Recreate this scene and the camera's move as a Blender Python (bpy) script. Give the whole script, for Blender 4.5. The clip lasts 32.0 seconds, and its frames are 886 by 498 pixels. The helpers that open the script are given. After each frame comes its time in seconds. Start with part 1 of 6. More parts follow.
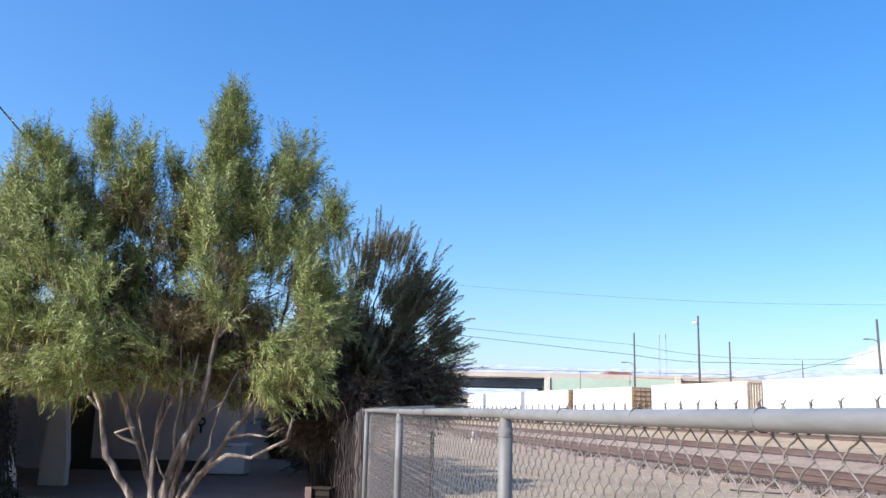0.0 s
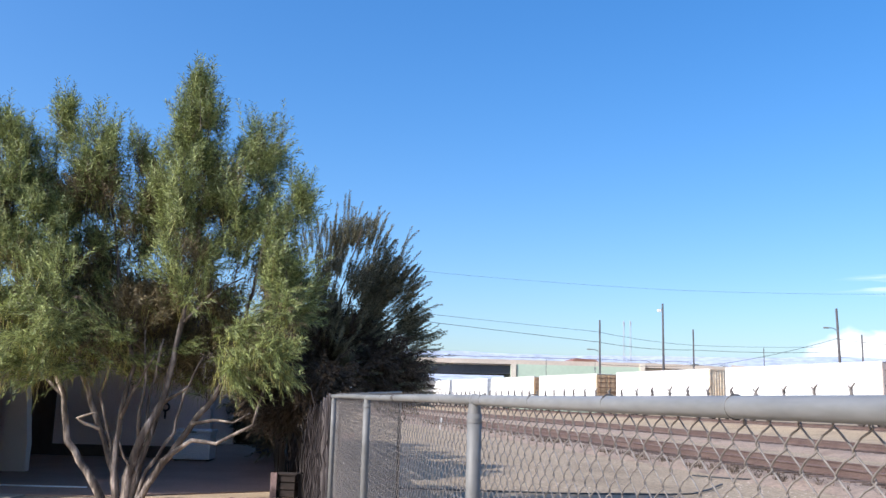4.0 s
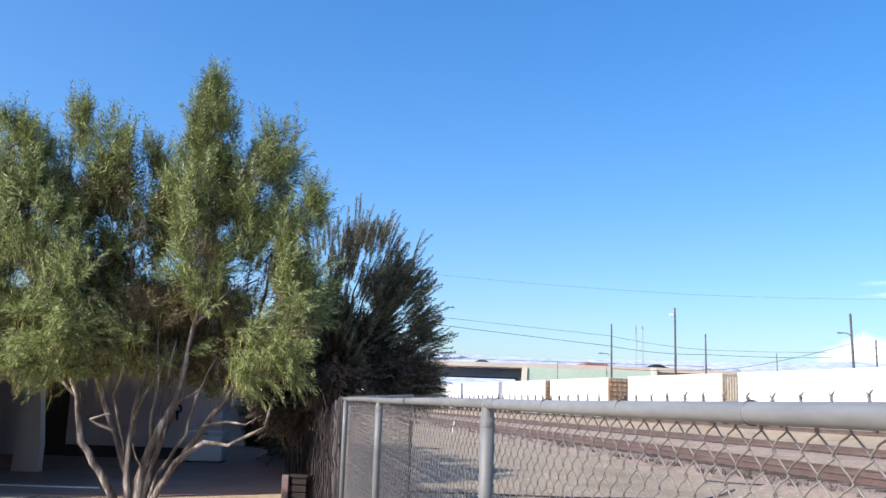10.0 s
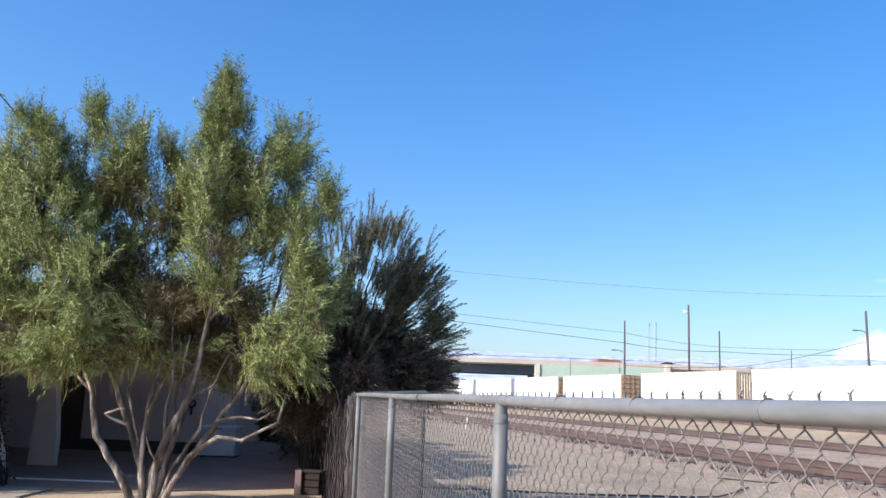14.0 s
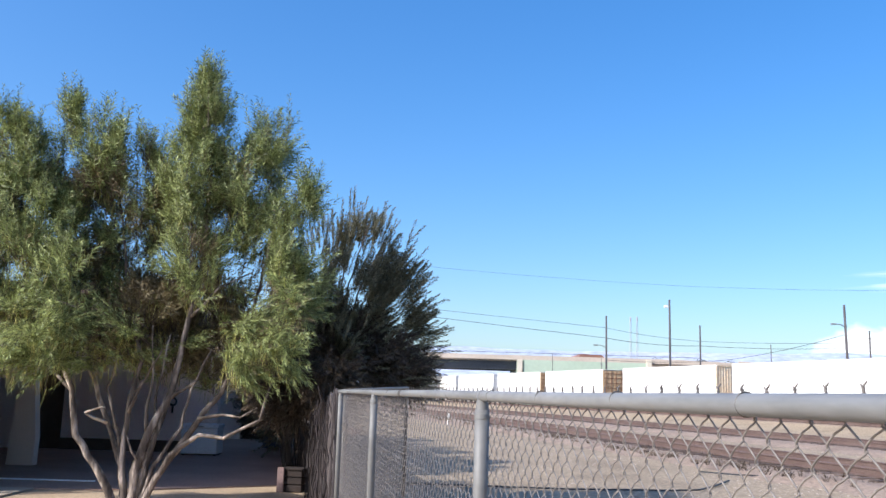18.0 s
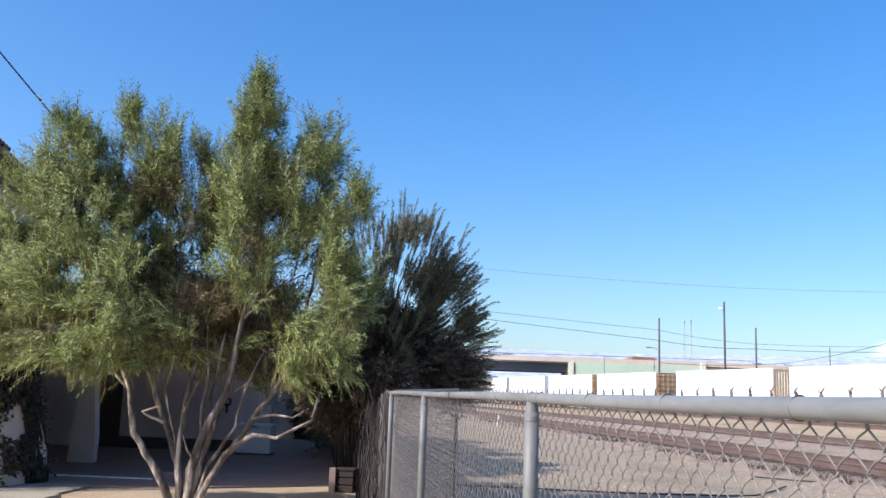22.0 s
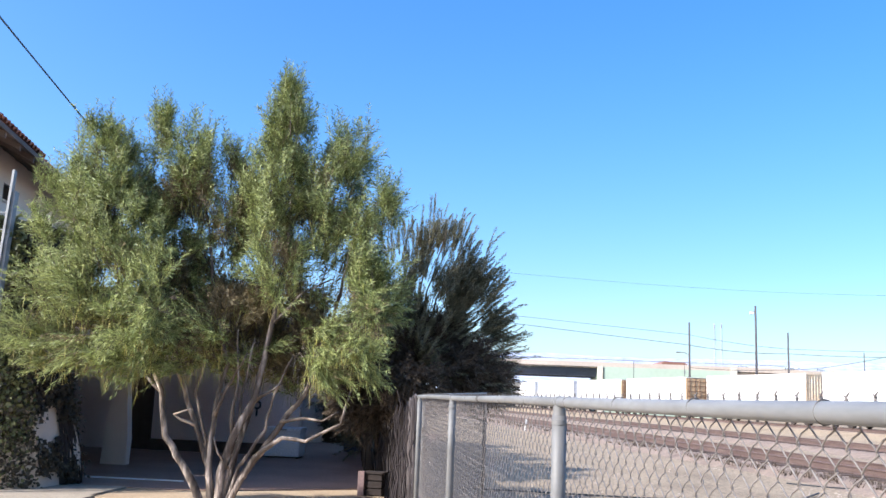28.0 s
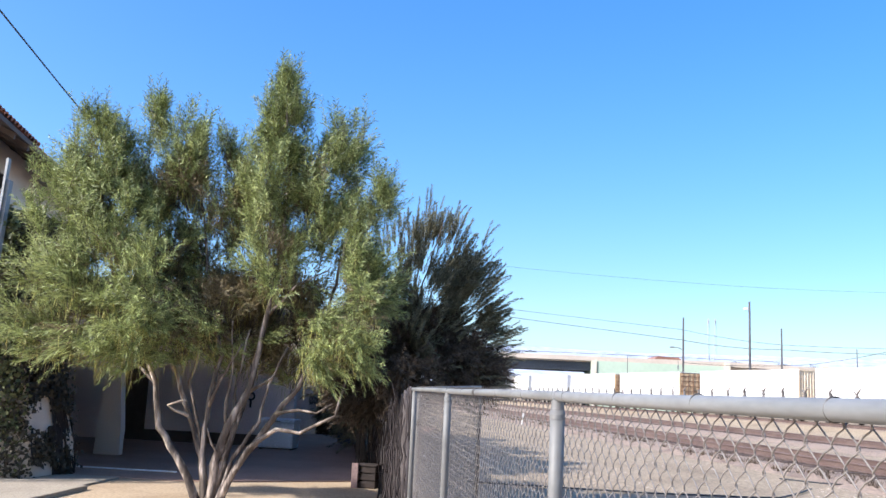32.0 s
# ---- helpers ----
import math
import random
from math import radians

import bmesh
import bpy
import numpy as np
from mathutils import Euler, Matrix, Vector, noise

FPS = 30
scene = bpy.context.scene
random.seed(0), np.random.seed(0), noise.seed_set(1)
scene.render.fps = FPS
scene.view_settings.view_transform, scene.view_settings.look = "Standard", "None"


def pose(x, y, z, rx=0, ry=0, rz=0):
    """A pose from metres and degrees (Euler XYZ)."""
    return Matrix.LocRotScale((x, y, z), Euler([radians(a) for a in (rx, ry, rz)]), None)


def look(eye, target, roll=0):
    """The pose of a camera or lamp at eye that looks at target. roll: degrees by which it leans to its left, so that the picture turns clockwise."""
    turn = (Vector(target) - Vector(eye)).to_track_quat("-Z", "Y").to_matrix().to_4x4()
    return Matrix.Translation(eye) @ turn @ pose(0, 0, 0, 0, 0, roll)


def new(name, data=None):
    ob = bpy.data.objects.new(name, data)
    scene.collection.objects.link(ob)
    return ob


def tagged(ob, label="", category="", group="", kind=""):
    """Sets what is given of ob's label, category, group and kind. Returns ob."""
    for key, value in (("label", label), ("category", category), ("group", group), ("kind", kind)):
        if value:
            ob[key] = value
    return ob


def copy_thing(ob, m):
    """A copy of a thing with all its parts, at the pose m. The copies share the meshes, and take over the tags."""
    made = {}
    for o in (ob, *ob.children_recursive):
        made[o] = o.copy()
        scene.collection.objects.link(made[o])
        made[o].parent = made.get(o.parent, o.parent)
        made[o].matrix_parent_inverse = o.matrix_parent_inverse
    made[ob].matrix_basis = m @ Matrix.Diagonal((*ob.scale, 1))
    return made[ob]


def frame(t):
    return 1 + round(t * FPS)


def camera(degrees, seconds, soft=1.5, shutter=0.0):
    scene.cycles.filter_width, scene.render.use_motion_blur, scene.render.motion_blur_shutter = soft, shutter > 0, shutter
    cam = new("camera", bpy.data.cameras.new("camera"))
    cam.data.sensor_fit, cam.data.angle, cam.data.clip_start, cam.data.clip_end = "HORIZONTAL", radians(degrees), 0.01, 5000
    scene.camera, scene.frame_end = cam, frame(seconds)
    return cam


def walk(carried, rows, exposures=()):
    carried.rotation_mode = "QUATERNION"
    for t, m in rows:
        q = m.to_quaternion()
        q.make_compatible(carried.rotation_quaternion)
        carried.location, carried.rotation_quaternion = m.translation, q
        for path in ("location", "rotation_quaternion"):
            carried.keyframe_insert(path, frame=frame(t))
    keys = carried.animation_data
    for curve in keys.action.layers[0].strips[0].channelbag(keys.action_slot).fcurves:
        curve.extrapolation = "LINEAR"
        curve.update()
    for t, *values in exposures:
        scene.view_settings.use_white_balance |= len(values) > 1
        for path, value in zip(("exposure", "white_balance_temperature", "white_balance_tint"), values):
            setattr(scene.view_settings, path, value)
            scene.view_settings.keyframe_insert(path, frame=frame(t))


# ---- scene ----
cam = camera(53.4, 32.0)
PATH = [
    (0, pose(0.013, -0.025, 1.548, 100.49, 0, 1.19) @ pose(0, 0, 0, 0, 0, 1.34)),
    (0.5, pose(-0.010, 0.002, 1.550, 100.18, 0, 1.26) @ pose(0, 0, 0, 0, 0, 2.40)),
    (1, pose(-0.006, 0.017, 1.552, 99.42, 0, -0.51) @ pose(0, 0, 0, 0, 0, 2.00)),
    (1.5, pose(-0.002, 0.022, 1.552, 98.87, 0, -1.18) @ pose(0, 0, 0, 0, 0, 1.82)),
    (2, pose(0.000, 0.018, 1.551, 98.77, 0, -1.34) @ pose(0, 0, 0, 0, 0, 1.65)),
    (2.5, pose(0.001, 0.011, 1.551, 98.91, 0, -1.38) @ pose(0, 0, 0, 0, 0, 1.65)),
    (3, pose(-0.001, 0.007, 1.550, 99.09, 0, -0.83) @ pose(0, 0, 0, 0, 0, 1.75)),
    (3.5, pose(0.002, 0.006, 1.550, 99.32, 0, -0.63) @ pose(0, 0, 0, 0, 0, 1.72)),
    (4, pose(0.004, -0.003, 1.548, 99.66, 0, -0.96) @ pose(0, 0, 0, 0, 0, 1.50)),
    (4.5, pose(0.011, -0.006, 1.549, 100.06, 0, -1.37) @ pose(0, 0, 0, 0, 0, 1.02)),
    (6.5, pose(-0.002, 0.008, 1.551, 99.89, 0, -0.57) @ pose(0, 0, 0, 0, 0, 1.92)),
    (7, pose(-0.008, 0.004, 1.550, 99.57, 0, -0.16) @ pose(0, 0, 0, 0, 0, 2.10)),
    (7.5, pose(-0.006, 0.004, 1.550, 99.35, 0, 0.01) @ pose(0, 0, 0, 0, 0, 1.97)),
    (8, pose(-0.001, 0.002, 1.550, 99.27, 0, -0.23) @ pose(0, 0, 0, 0, 0, 1.82)),
    (8.5, pose(-0.002, -0.008, 1.549, 99.45, 0, -0.38) @ pose(0, 0, 0, 0, 0, 1.81)),
    (9, pose(0.003, -0.006, 1.549, 99.69, 0, -0.49) @ pose(0, 0, 0, 0, 0, 1.56)),
    (9.5, pose(0.004, -0.003, 1.549, 99.82, 0, -0.44) @ pose(0, 0, 0, 0, 0, 1.55)),
    (10, pose(-0.003, -0.007, 1.549, 99.84, 0, -0.19) @ pose(0, 0, 0, 0, 0, 1.85)),
    (10.5, pose(-0.006, 0.000, 1.550, 99.77, 0, -0.02) @ pose(0, 0, 0, 0, 0, 1.91)),
    (11, pose(-0.005, -0.002, 1.550, 99.65, 0, -0.08) @ pose(0, 0, 0, 0, 0, 1.99)),
    (11.5, pose(-0.003, -0.005, 1.549, 99.70, 0, 0.14) @ pose(0, 0, 0, 0, 0, 1.87)),
    (12, pose(-0.002, -0.005, 1.549, 99.76, 0, 0.26) @ pose(0, 0, 0, 0, 0, 1.90)),
    (12.5, pose(-0.003, -0.004, 1.550, 99.80, 0, 0.14) @ pose(0, 0, 0, 0, 0, 1.88)),
    (13, pose(0.000, 0.000, 1.550, 99.75, 0, -0.00) @ pose(0, 0, 0, 0, 0, 1.70)),
    (13.5, pose(-0.000, 0.002, 1.551, 99.62, 0, 0.02) @ pose(0, 0, 0, 0, 0, 1.80)),
    (14, pose(-0.006, -0.002, 1.550, 99.56, 0, 0.65) @ pose(0, 0, 0, 0, 0, 2.11)),
    (14.5, pose(-0.008, -0.003, 1.550, 99.55, 0, 0.73) @ pose(0, 0, 0, 0, 0, 2.20)),
    (16.5, pose(-0.011, 0.002, 1.550, 99.17, 0, 0.59) @ pose(0, 0, 0, 0, 0, 2.27)),
    (17, pose(-0.011, 0.008, 1.551, 99.11, 0, 1.16) @ pose(0, 0, 0, 0, 0, 2.37)),
    (17.5, pose(-0.011, -0.001, 1.549, 99.13, 0, 1.78) @ pose(0, 0, 0, 0, 0, 2.44)),
    (18, pose(-0.001, -0.001, 1.550, 99.35, 0, -0.54) @ pose(0, 0, 0, 0, 0, 1.67)),
    (18.5, pose(0.008, 0.009, 1.551, 99.43, 0, -2.17) @ pose(0, 0, 0, 0, 0, 1.14)),
    (19, pose(0.009, 0.006, 1.552, 99.36, 0, -2.04) @ pose(0, 0, 0, 0, 0, 1.15)),
    (19.5, pose(0.013, 0.008, 1.551, 99.43, 0, -1.18) @ pose(0, 0, 0, 0, 0, 1.19)),
    (20, pose(0.025, -0.003, 1.549, 99.68, 0, -1.19) @ pose(0, 0, 0, 0, 0, 0.64)),
    (20.5, pose(0.042, 0.014, 1.549, 100.09, 0, -2.88) @ pose(0, 0, 0, 0, 0, -0.46)),
    (21, pose(0.014, 0.013, 1.551, 99.98, 0, -0.18) @ pose(0, 0, 0, 0, 0, 1.31)),
    (21.5, pose(-0.006, -0.006, 1.548, 99.42, 0, 4.58) @ pose(0, 0, 0, 0, 0, 2.68)),
    (22, pose(0.003, -0.007, 1.549, 99.36, 0, 2.78) @ pose(0, 0, 0, 0, 0, 2.06)),
    (22.5, pose(-0.001, -0.004, 1.550, 99.37, 0, 2.09) @ pose(0, 0, 0, 0, 0, 2.16)),
    (23, pose(-0.019, -0.008, 1.549, 99.35, 0, 3.51) @ pose(0, 0, 0, 0, 0, 3.08)),
    (23.5, pose(-0.017, -0.013, 1.549, 99.26, 0, 3.91) @ pose(0, 0, 0, 0, 0, 2.93)),
    (24, pose(-0.012, -0.006, 1.549, 99.09, 0, 3.49) @ pose(0, 0, 0, 0, 0, 2.67)),
    (24.5, pose(-0.029, -0.017, 1.547, 99.09, 0, 3.32) @ pose(0, 0, 0, 0, 0, 3.37)),
    (25, pose(-0.036, -0.043, 1.544, 99.19, 0, 5.73) @ pose(0, 0, 0, 0, 0, 4.21)),
    (25.5, pose(-0.028, -0.058, 1.542, 99.75, 0, 7.28) @ pose(0, 0, 0, 0, 0, 4.00)),
    (27.5, pose(-0.009, -0.035, 1.547, 99.11, 0, 4.99) @ pose(0, 0, 0, 0, 0, 2.96)),
    (28, pose(0.006, -0.033, 1.547, 99.56, 0, 4.64) @ pose(0, 0, 0, 0, 0, 2.29)),
    (28.5, pose(0.015, -0.028, 1.546, 99.87, 0, 4.03) @ pose(0, 0, 0, 0, 0, 1.93)),
    (29, pose(0.001, -0.063, 1.547, 100.26, 0, 3.79) @ pose(0, 0, 0, 0, 0, 2.34)),
    (29.5, pose(-0.002, -0.042, 1.550, 100.24, 0, 4.02) @ pose(0, 0, 0, 0, 0, 2.36)),
    (30, pose(-0.010, -0.023, 1.550, 99.68, 0, 4.05) @ pose(0, 0, 0, 0, 0, 2.65)),
    (30.5, pose(-0.012, -0.024, 1.551, 99.25, 0, 4.30) @ pose(0, 0, 0, 0, 0, 2.86)),
    (31, pose(-0.018, -0.001, 1.549, 99.07, 0, 4.65) @ pose(0, 0, 0, 0, 0, 3.12)),
    (31.5, pose(-0.015, -0.009, 1.548, 99.01, 0, 4.64) @ pose(0, 0, 0, 0, 0, 3.06)),
    (32, pose(-0.008, -0.001, 1.548, 99.12, 0, 4.30) @ pose(0, 0, 0, 0, 0, 2.76)),
]
walk(cam, PATH, ((0.0, 0.90), (1.0, 0.90), (2.0, 0.89), (3.0, 0.78), (4.0, 0.76), (7.0, 0.73), (8.0, 0.81), (9.0, 0.82), (13.0, 0.80), (18.0, 0.83), (20.0, 0.77), (20.5, 0.77), (21.0, 0.67), (22.0, 0.80), (23.0, 0.94), (25.5, 1.16), (28.0, 1.18), (29.0, 1.09), (30.0, 1.03), (31.0, 1.13), (32.0, 1.15)))

# ---- world, sun, exposure ----
SUN_FROM = Vector((-0.88, -0.487, 0.70)).normalized()
world = bpy.data.worlds.new("sky_world")
scene.world = world
world.use_nodes = True
wn = world.node_tree.nodes
sky = wn.new("ShaderNodeTexSky")
sky.sky_type = "NISHITA"
sky.sun_disc = False
sky.sun_elevation = math.asin(SUN_FROM.z)
sky.sun_rotation = math.atan2(SUN_FROM.x, SUN_FROM.y)
sky.altitude = 600
sky.air_density = 1.0
sky.dust_density = 3.0
sky.ozone_density = 4.0
wn["Background"].inputs["Strength"].default_value = 0.10
vivid = wn.new("ShaderNodeHueSaturation")
vivid.inputs["Hue"].default_value = 0.507
vivid.inputs["Saturation"].default_value = 1.45
vivid.inputs["Value"].default_value = 1.88
soften = wn.new("ShaderNodeGamma")
soften.inputs["Gamma"].default_value = 0.80
world.node_tree.links.new(sky.outputs[0], soften.inputs["Color"])
world.node_tree.links.new(soften.outputs[0], vivid.inputs["Color"])
world.node_tree.links.new(vivid.outputs[0], wn["Background"].inputs[0])
sun = new("sun", bpy.data.lights.new("sun", "SUN"))
sun.data.energy = 3.6
sun.data.angle = radians(0.53)
sun.data.color = (1.0, 0.96, 0.94)
sun.matrix_world = look(SUN_FROM * 50, (0, 0, 0))
scene.view_settings.exposure = 0.85
SHADE_FLOOR_TONE = [(0.30, 0.185, 0.14), (0.39, 0.25, 0.19)]


# ---- materials ----
def ramp_node(nt, fac, stops):
    r = nt.nodes.new("ShaderNodeValToRGB")
    while len(r.color_ramp.elements) < len(stops):
        r.color_ramp.elements.new(0.5)
    for e, (p, c) in zip(r.color_ramp.elements, stops):
        e.position, e.color = p, (*c, 1)
    nt.links.new(fac, r.inputs[0])
    return r.outputs[0]


def mat(name, colors, scale=4.0, rough=0.8, metal=0.0, bump=0.2, fine=60.0, depth=0.01, vary=0.0, stretch=(1, 1, 1), rough_var=0.1, translucent=0.0, island=0.0, grain=0.25):
    """A procedural surface: colours from large noise, darkened by fine grain, with relief."""
    m = bpy.data.materials.new(name)
    m.use_nodes = True
    nt = m.node_tree
    b = nt.nodes["Principled BSDF"]
    tc = nt.nodes.new("ShaderNodeTexCoord")
    mp = nt.nodes.new("ShaderNodeMapping")
    mp.inputs["Scale"].default_value = stretch
    nt.links.new(tc.outputs["Object"], mp.inputs[0])
    n1 = nt.nodes.new("ShaderNodeTexNoise")
    n1.inputs["Scale"].default_value, n1.inputs["Detail"].default_value = scale, 6
    n2 = nt.nodes.new("ShaderNodeTexNoise")
    n2.inputs["Scale"].default_value, n2.inputs["Detail"].default_value = fine, 4
    nt.links.new(mp.outputs[0], n1.inputs[0])
    nt.links.new(mp.outputs[0], n2.inputs[0])
    k = len(colors)
    col = ramp_node(nt, n1.outputs["Fac"], [(0.28 + 0.44 * i / max(1, k - 1), c) for i, c in enumerate(colors)])
    mix = nt.nodes.new("ShaderNodeMix")
    mix.data_type, mix.blend_type = "RGBA", "MULTIPLY"
    mix.inputs[0].default_value = 1.0
    nt.links.new(col, mix.inputs[6])
    g = ramp_node(nt, n2.outputs["Fac"], [(0.3, (1 - grain,) * 3), (0.7, (1 + grain * 0.9,) * 3)])
    nt.links.new(g, mix.inputs[7])
    out = mix.outputs[2]
    if vary or island:
        rnd = nt.nodes.new("ShaderNodeObjectInfo").outputs["Random"] if vary else nt.nodes.new("ShaderNodeNewGeometry").outputs["Random Per Island"]
        v = vary or island
        hs = nt.nodes.new("ShaderNodeHueSaturation")
        mr = nt.nodes.new("ShaderNodeMapRange")
        mr.inputs[3].default_value, mr.inputs[4].default_value = 1 - v, 1 + v
        nt.links.new(rnd, mr.inputs[0])
        nt.links.new(mr.outputs[0], hs.inputs["Value"])
        nt.links.new(out, hs.inputs["Color"])
        out = hs.outputs[0]
    nt.links.new(out, b.inputs["Base Color"])
    rr = nt.nodes.new("ShaderNodeMapRange")
    rr.inputs[3].default_value, rr.inputs[4].default_value = rough - rough_var, min(1, rough + rough_var)
    nt.links.new(n1.outputs["Fac"], rr.inputs[0])
    nt.links.new(rr.outputs[0], b.inputs["Roughness"])
    b.inputs["Metallic"].default_value = metal
    if bump:
        bp = nt.nodes.new("ShaderNodeBump")
        bp.inputs["Strength"].default_value, bp.inputs["Distance"].default_value = bump, depth
        nt.links.new(n2.outputs["Fac"], bp.inputs["Height"])
        nt.links.new(bp.outputs[0], b.inputs["Normal"])
    if translucent:
        tr = nt.nodes.new("ShaderNodeBsdfTranslucent")
        nt.links.new(out, tr.inputs[0])
        ms = nt.nodes.new("ShaderNodeMixShader")
        ms.inputs[0].default_value = translucent
        nt.links.new(b.outputs[0], ms.inputs[1])
        nt.links.new(tr.outputs[0], ms.inputs[2])
        nt.links.new(ms.outputs[0], nt.nodes["Material Output"].inputs[0])
    return m


GRAVEL = mat("yard_gravel", [(0.240, 0.178, 0.116), (0.345, 0.266, 0.178), (0.288, 0.218, 0.143)], 0.35, 0.95, 0, 0.8, 13.0, 0.03, grain=0.42)
DIRT = mat("lot_dirt", [(0.375, 0.268, 0.166), (0.48, 0.358, 0.232), (0.42, 0.303, 0.19)], 0.8, 0.95, 0, 0.5, 25.0, 0.02)
BALLAST = mat("ballast", [(0.19, 0.133, 0.100), (0.30, 0.227, 0.176), (0.235, 0.172, 0.131)], 0.8, 0.95, 0, 0.9, 14.0, 0.05)
FLOOR_SHADE = mat("shade_toned_floor", SHADE_FLOOR_TONE, 1.0, 0.9, 0, 0.3, 40.0, 0.006)
CONCRETE = mat("slab_concrete", [(0.31, 0.26, 0.20), (0.39, 0.33, 0.255)], 1.5, 0.9, 0, 0.25, 40.0, 0.006)
GALV = mat("galvanised_steel", [(0.165, 0.17, 0.172), (0.225, 0.232, 0.234), (0.27, 0.276, 0.28)], 5.0, 0.5, 0.2, 0.05, 60.0, 0.001, stretch=(0.25, 1, 1), grain=0.12)
WIRE = mat("galvanised_wire", [(0.135, 0.12, 0.11), (0.23, 0.206, 0.188)], 14.0, 0.7, 0.0, 0.0, 90.0)
GALV_POST = mat("weathered_post_steel", [(0.12, 0.12, 0.118), (0.17, 0.17, 0.166), (0.14, 0.14, 0.138)], 3.0, 0.6, 0.15, 0.03, 30.0, 0.001, grain=0.08)
# sunlight on the broken stub is put into this pale colour
SUNLIT_WOOD = mat("sunlit_stub_wood", [(0.42, 0.34, 0.27), (0.55, 0.46, 0.38)], 8.0, 0.8, 0, 0.2, 60.0, 0.004)
TIE = mat("tie_wire", [(0.07, 0.066, 0.062), (0.13, 0.123, 0.116)], 20.0, 0.55, 0.4, 0.0)
STUCCO = mat("pale_stucco", [(0.68, 0.57, 0.47), (0.76, 0.65, 0.55)], 0.9, 0.92, 0, 0.12, 45.0, 0.004, grain=0.06)
WHITEWALL = mat("grey_white_stucco", [(0.78, 0.65, 0.60), (0.85, 0.72, 0.67)], 0.8, 0.9, 0, 0.35, 60.0, 0.006)
CREAM = mat("cream_plaster", [(0.62, 0.56, 0.46), (0.70, 0.64, 0.54)], 1.2, 0.9, 0, 0.3, 60.0, 0.005)
GREEN_PAINT = mat("green_fascia_paint", [(0.06, 0.10, 0.075), (0.09, 0.14, 0.105)], 3.0, 0.6, 0, 0.15, 50.0, 0.003)
DARK_WOOD = mat("dark_soffit_wood", [(0.095, 0.066, 0.054), (0.145, 0.105, 0.085)], 5.0, 0.8, 0, 0.2, 60.0, 0.004, stretch=(1, 6, 1))
TERRACOTTA = mat("terracotta_tile", [(0.36, 0.12, 0.075), (0.46, 0.18, 0.11)], 6.0, 0.85, 0, 0.2, 60.0, 0.004, vary=0.2)
# pale streaks paint sun on the stems over the bark's own mottling
BARK = mat("grey_bark", [(0.038, 0.029, 0.024), (0.125, 0.098, 0.08), (0.60, 0.50, 0.42)], 11.0, 0.9, 0, 0.8, 60.0, 0.012, stretch=(1, 1, 0.16), grain=0.4)
BARK_DARK = mat("dark_bark", [(0.06, 0.045, 0.036), (0.12, 0.09, 0.07)], 9.0, 0.9, 0, 0.6, 60.0, 0.01, stretch=(1, 1, 0.25))
LEAF = mat("willow_leaf", [(0.128, 0.166, 0.056), (0.305, 0.342, 0.134), (0.195, 0.236, 0.078)], 1.1, 0.5, 0, 0.0, 20.0, translucent=0.34, island=0.7)
LEAF_DARK = mat("dark_willow_leaf", [(0.115, 0.108, 0.062), (0.27, 0.255, 0.165)], 1.3, 0.5, 0, 0.0, 20.0, translucent=0.2, island=0.45)
POD = mat("seed_pod", [(0.33, 0.37, 0.085), (0.50, 0.48, 0.15), (0.40, 0.31, 0.12)], 1.4, 0.6, 0, 0.0, 20.0, translucent=0.25, island=0.3)
IVY = mat("ivy_leaf", [(0.06, 0.074, 0.026), (0.15, 0.162, 0.062), (0.12, 0.09, 0.05)], 2.0, 0.6, 0, 0.0, 20.0, translucent=0.15, island=0.4)
IVY_DRY = mat("dry_ivy_stems", [(0.020, 0.015, 0.015), (0.045, 0.034, 0.033)], 6.0, 0.9, 0, 0.4, 50.0)
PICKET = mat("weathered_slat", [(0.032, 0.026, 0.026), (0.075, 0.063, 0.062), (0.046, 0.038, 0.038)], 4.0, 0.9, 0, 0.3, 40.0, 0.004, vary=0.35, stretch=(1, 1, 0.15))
WHITE_BOX = mat("white_container_paint", [(0.74, 0.735, 0.72), (0.82, 0.815, 0.80)], 0.35, 0.5, 0, 0.05, 12.0, 0.003)
TAN_BOX = mat("tan_container_paint", [(0.68, 0.50, 0.33), (0.80, 0.69, 0.53)], 2.2, 0.6, 0, 0.1, 12.0, 0.003)
RUST = mat("rusty_steel", [(0.34, 0.18, 0.09), (0.70, 0.50, 0.30), (0.46, 0.27, 0.14)], 2.6, 0.85, 0.1, 0.3, 30.0, 0.005)
STEEL_DARK = mat("dark_car_steel", [(0.05, 0.04, 0.036), (0.09, 0.075, 0.066)], 2.0, 0.7, 0.3, 0.2, 30.0, 0.005)
RAILSTEEL = mat("rail_steel", [(0.16, 0.105, 0.09), (0.225, 0.16, 0.135)], 2.0, 0.6, 0.5, 0.1, 30.0, 0.003)
TIMBER = mat("creosote_tie", [(0.072, 0.049, 0.041), (0.135, 0.10, 0.085)], 3.0, 0.9, 0, 0.4, 30.0, 0.01, vary=0.3)
BRIDGE_GREEN = mat("pale_green_concrete", [(0.42, 0.52, 0.41), (0.47, 0.57, 0.46)], 0.12, 0.9, 0, 0.05, 2.0, 0.01, grain=0.04)
BRIDGE_TAN = mat("tan_barrier_concrete", [(0.50, 0.42, 0.35), (0.58, 0.50, 0.42)], 0.2, 0.9, 0, 0.1, 3.0, 0.02, grain=0.08)
GIRDER = mat("blue_grey_girder", [(0.055, 0.062, 0.075), (0.085, 0.095, 0.115)], 0.3, 0.6, 0.2, 0.1, 4.0, 0.01)
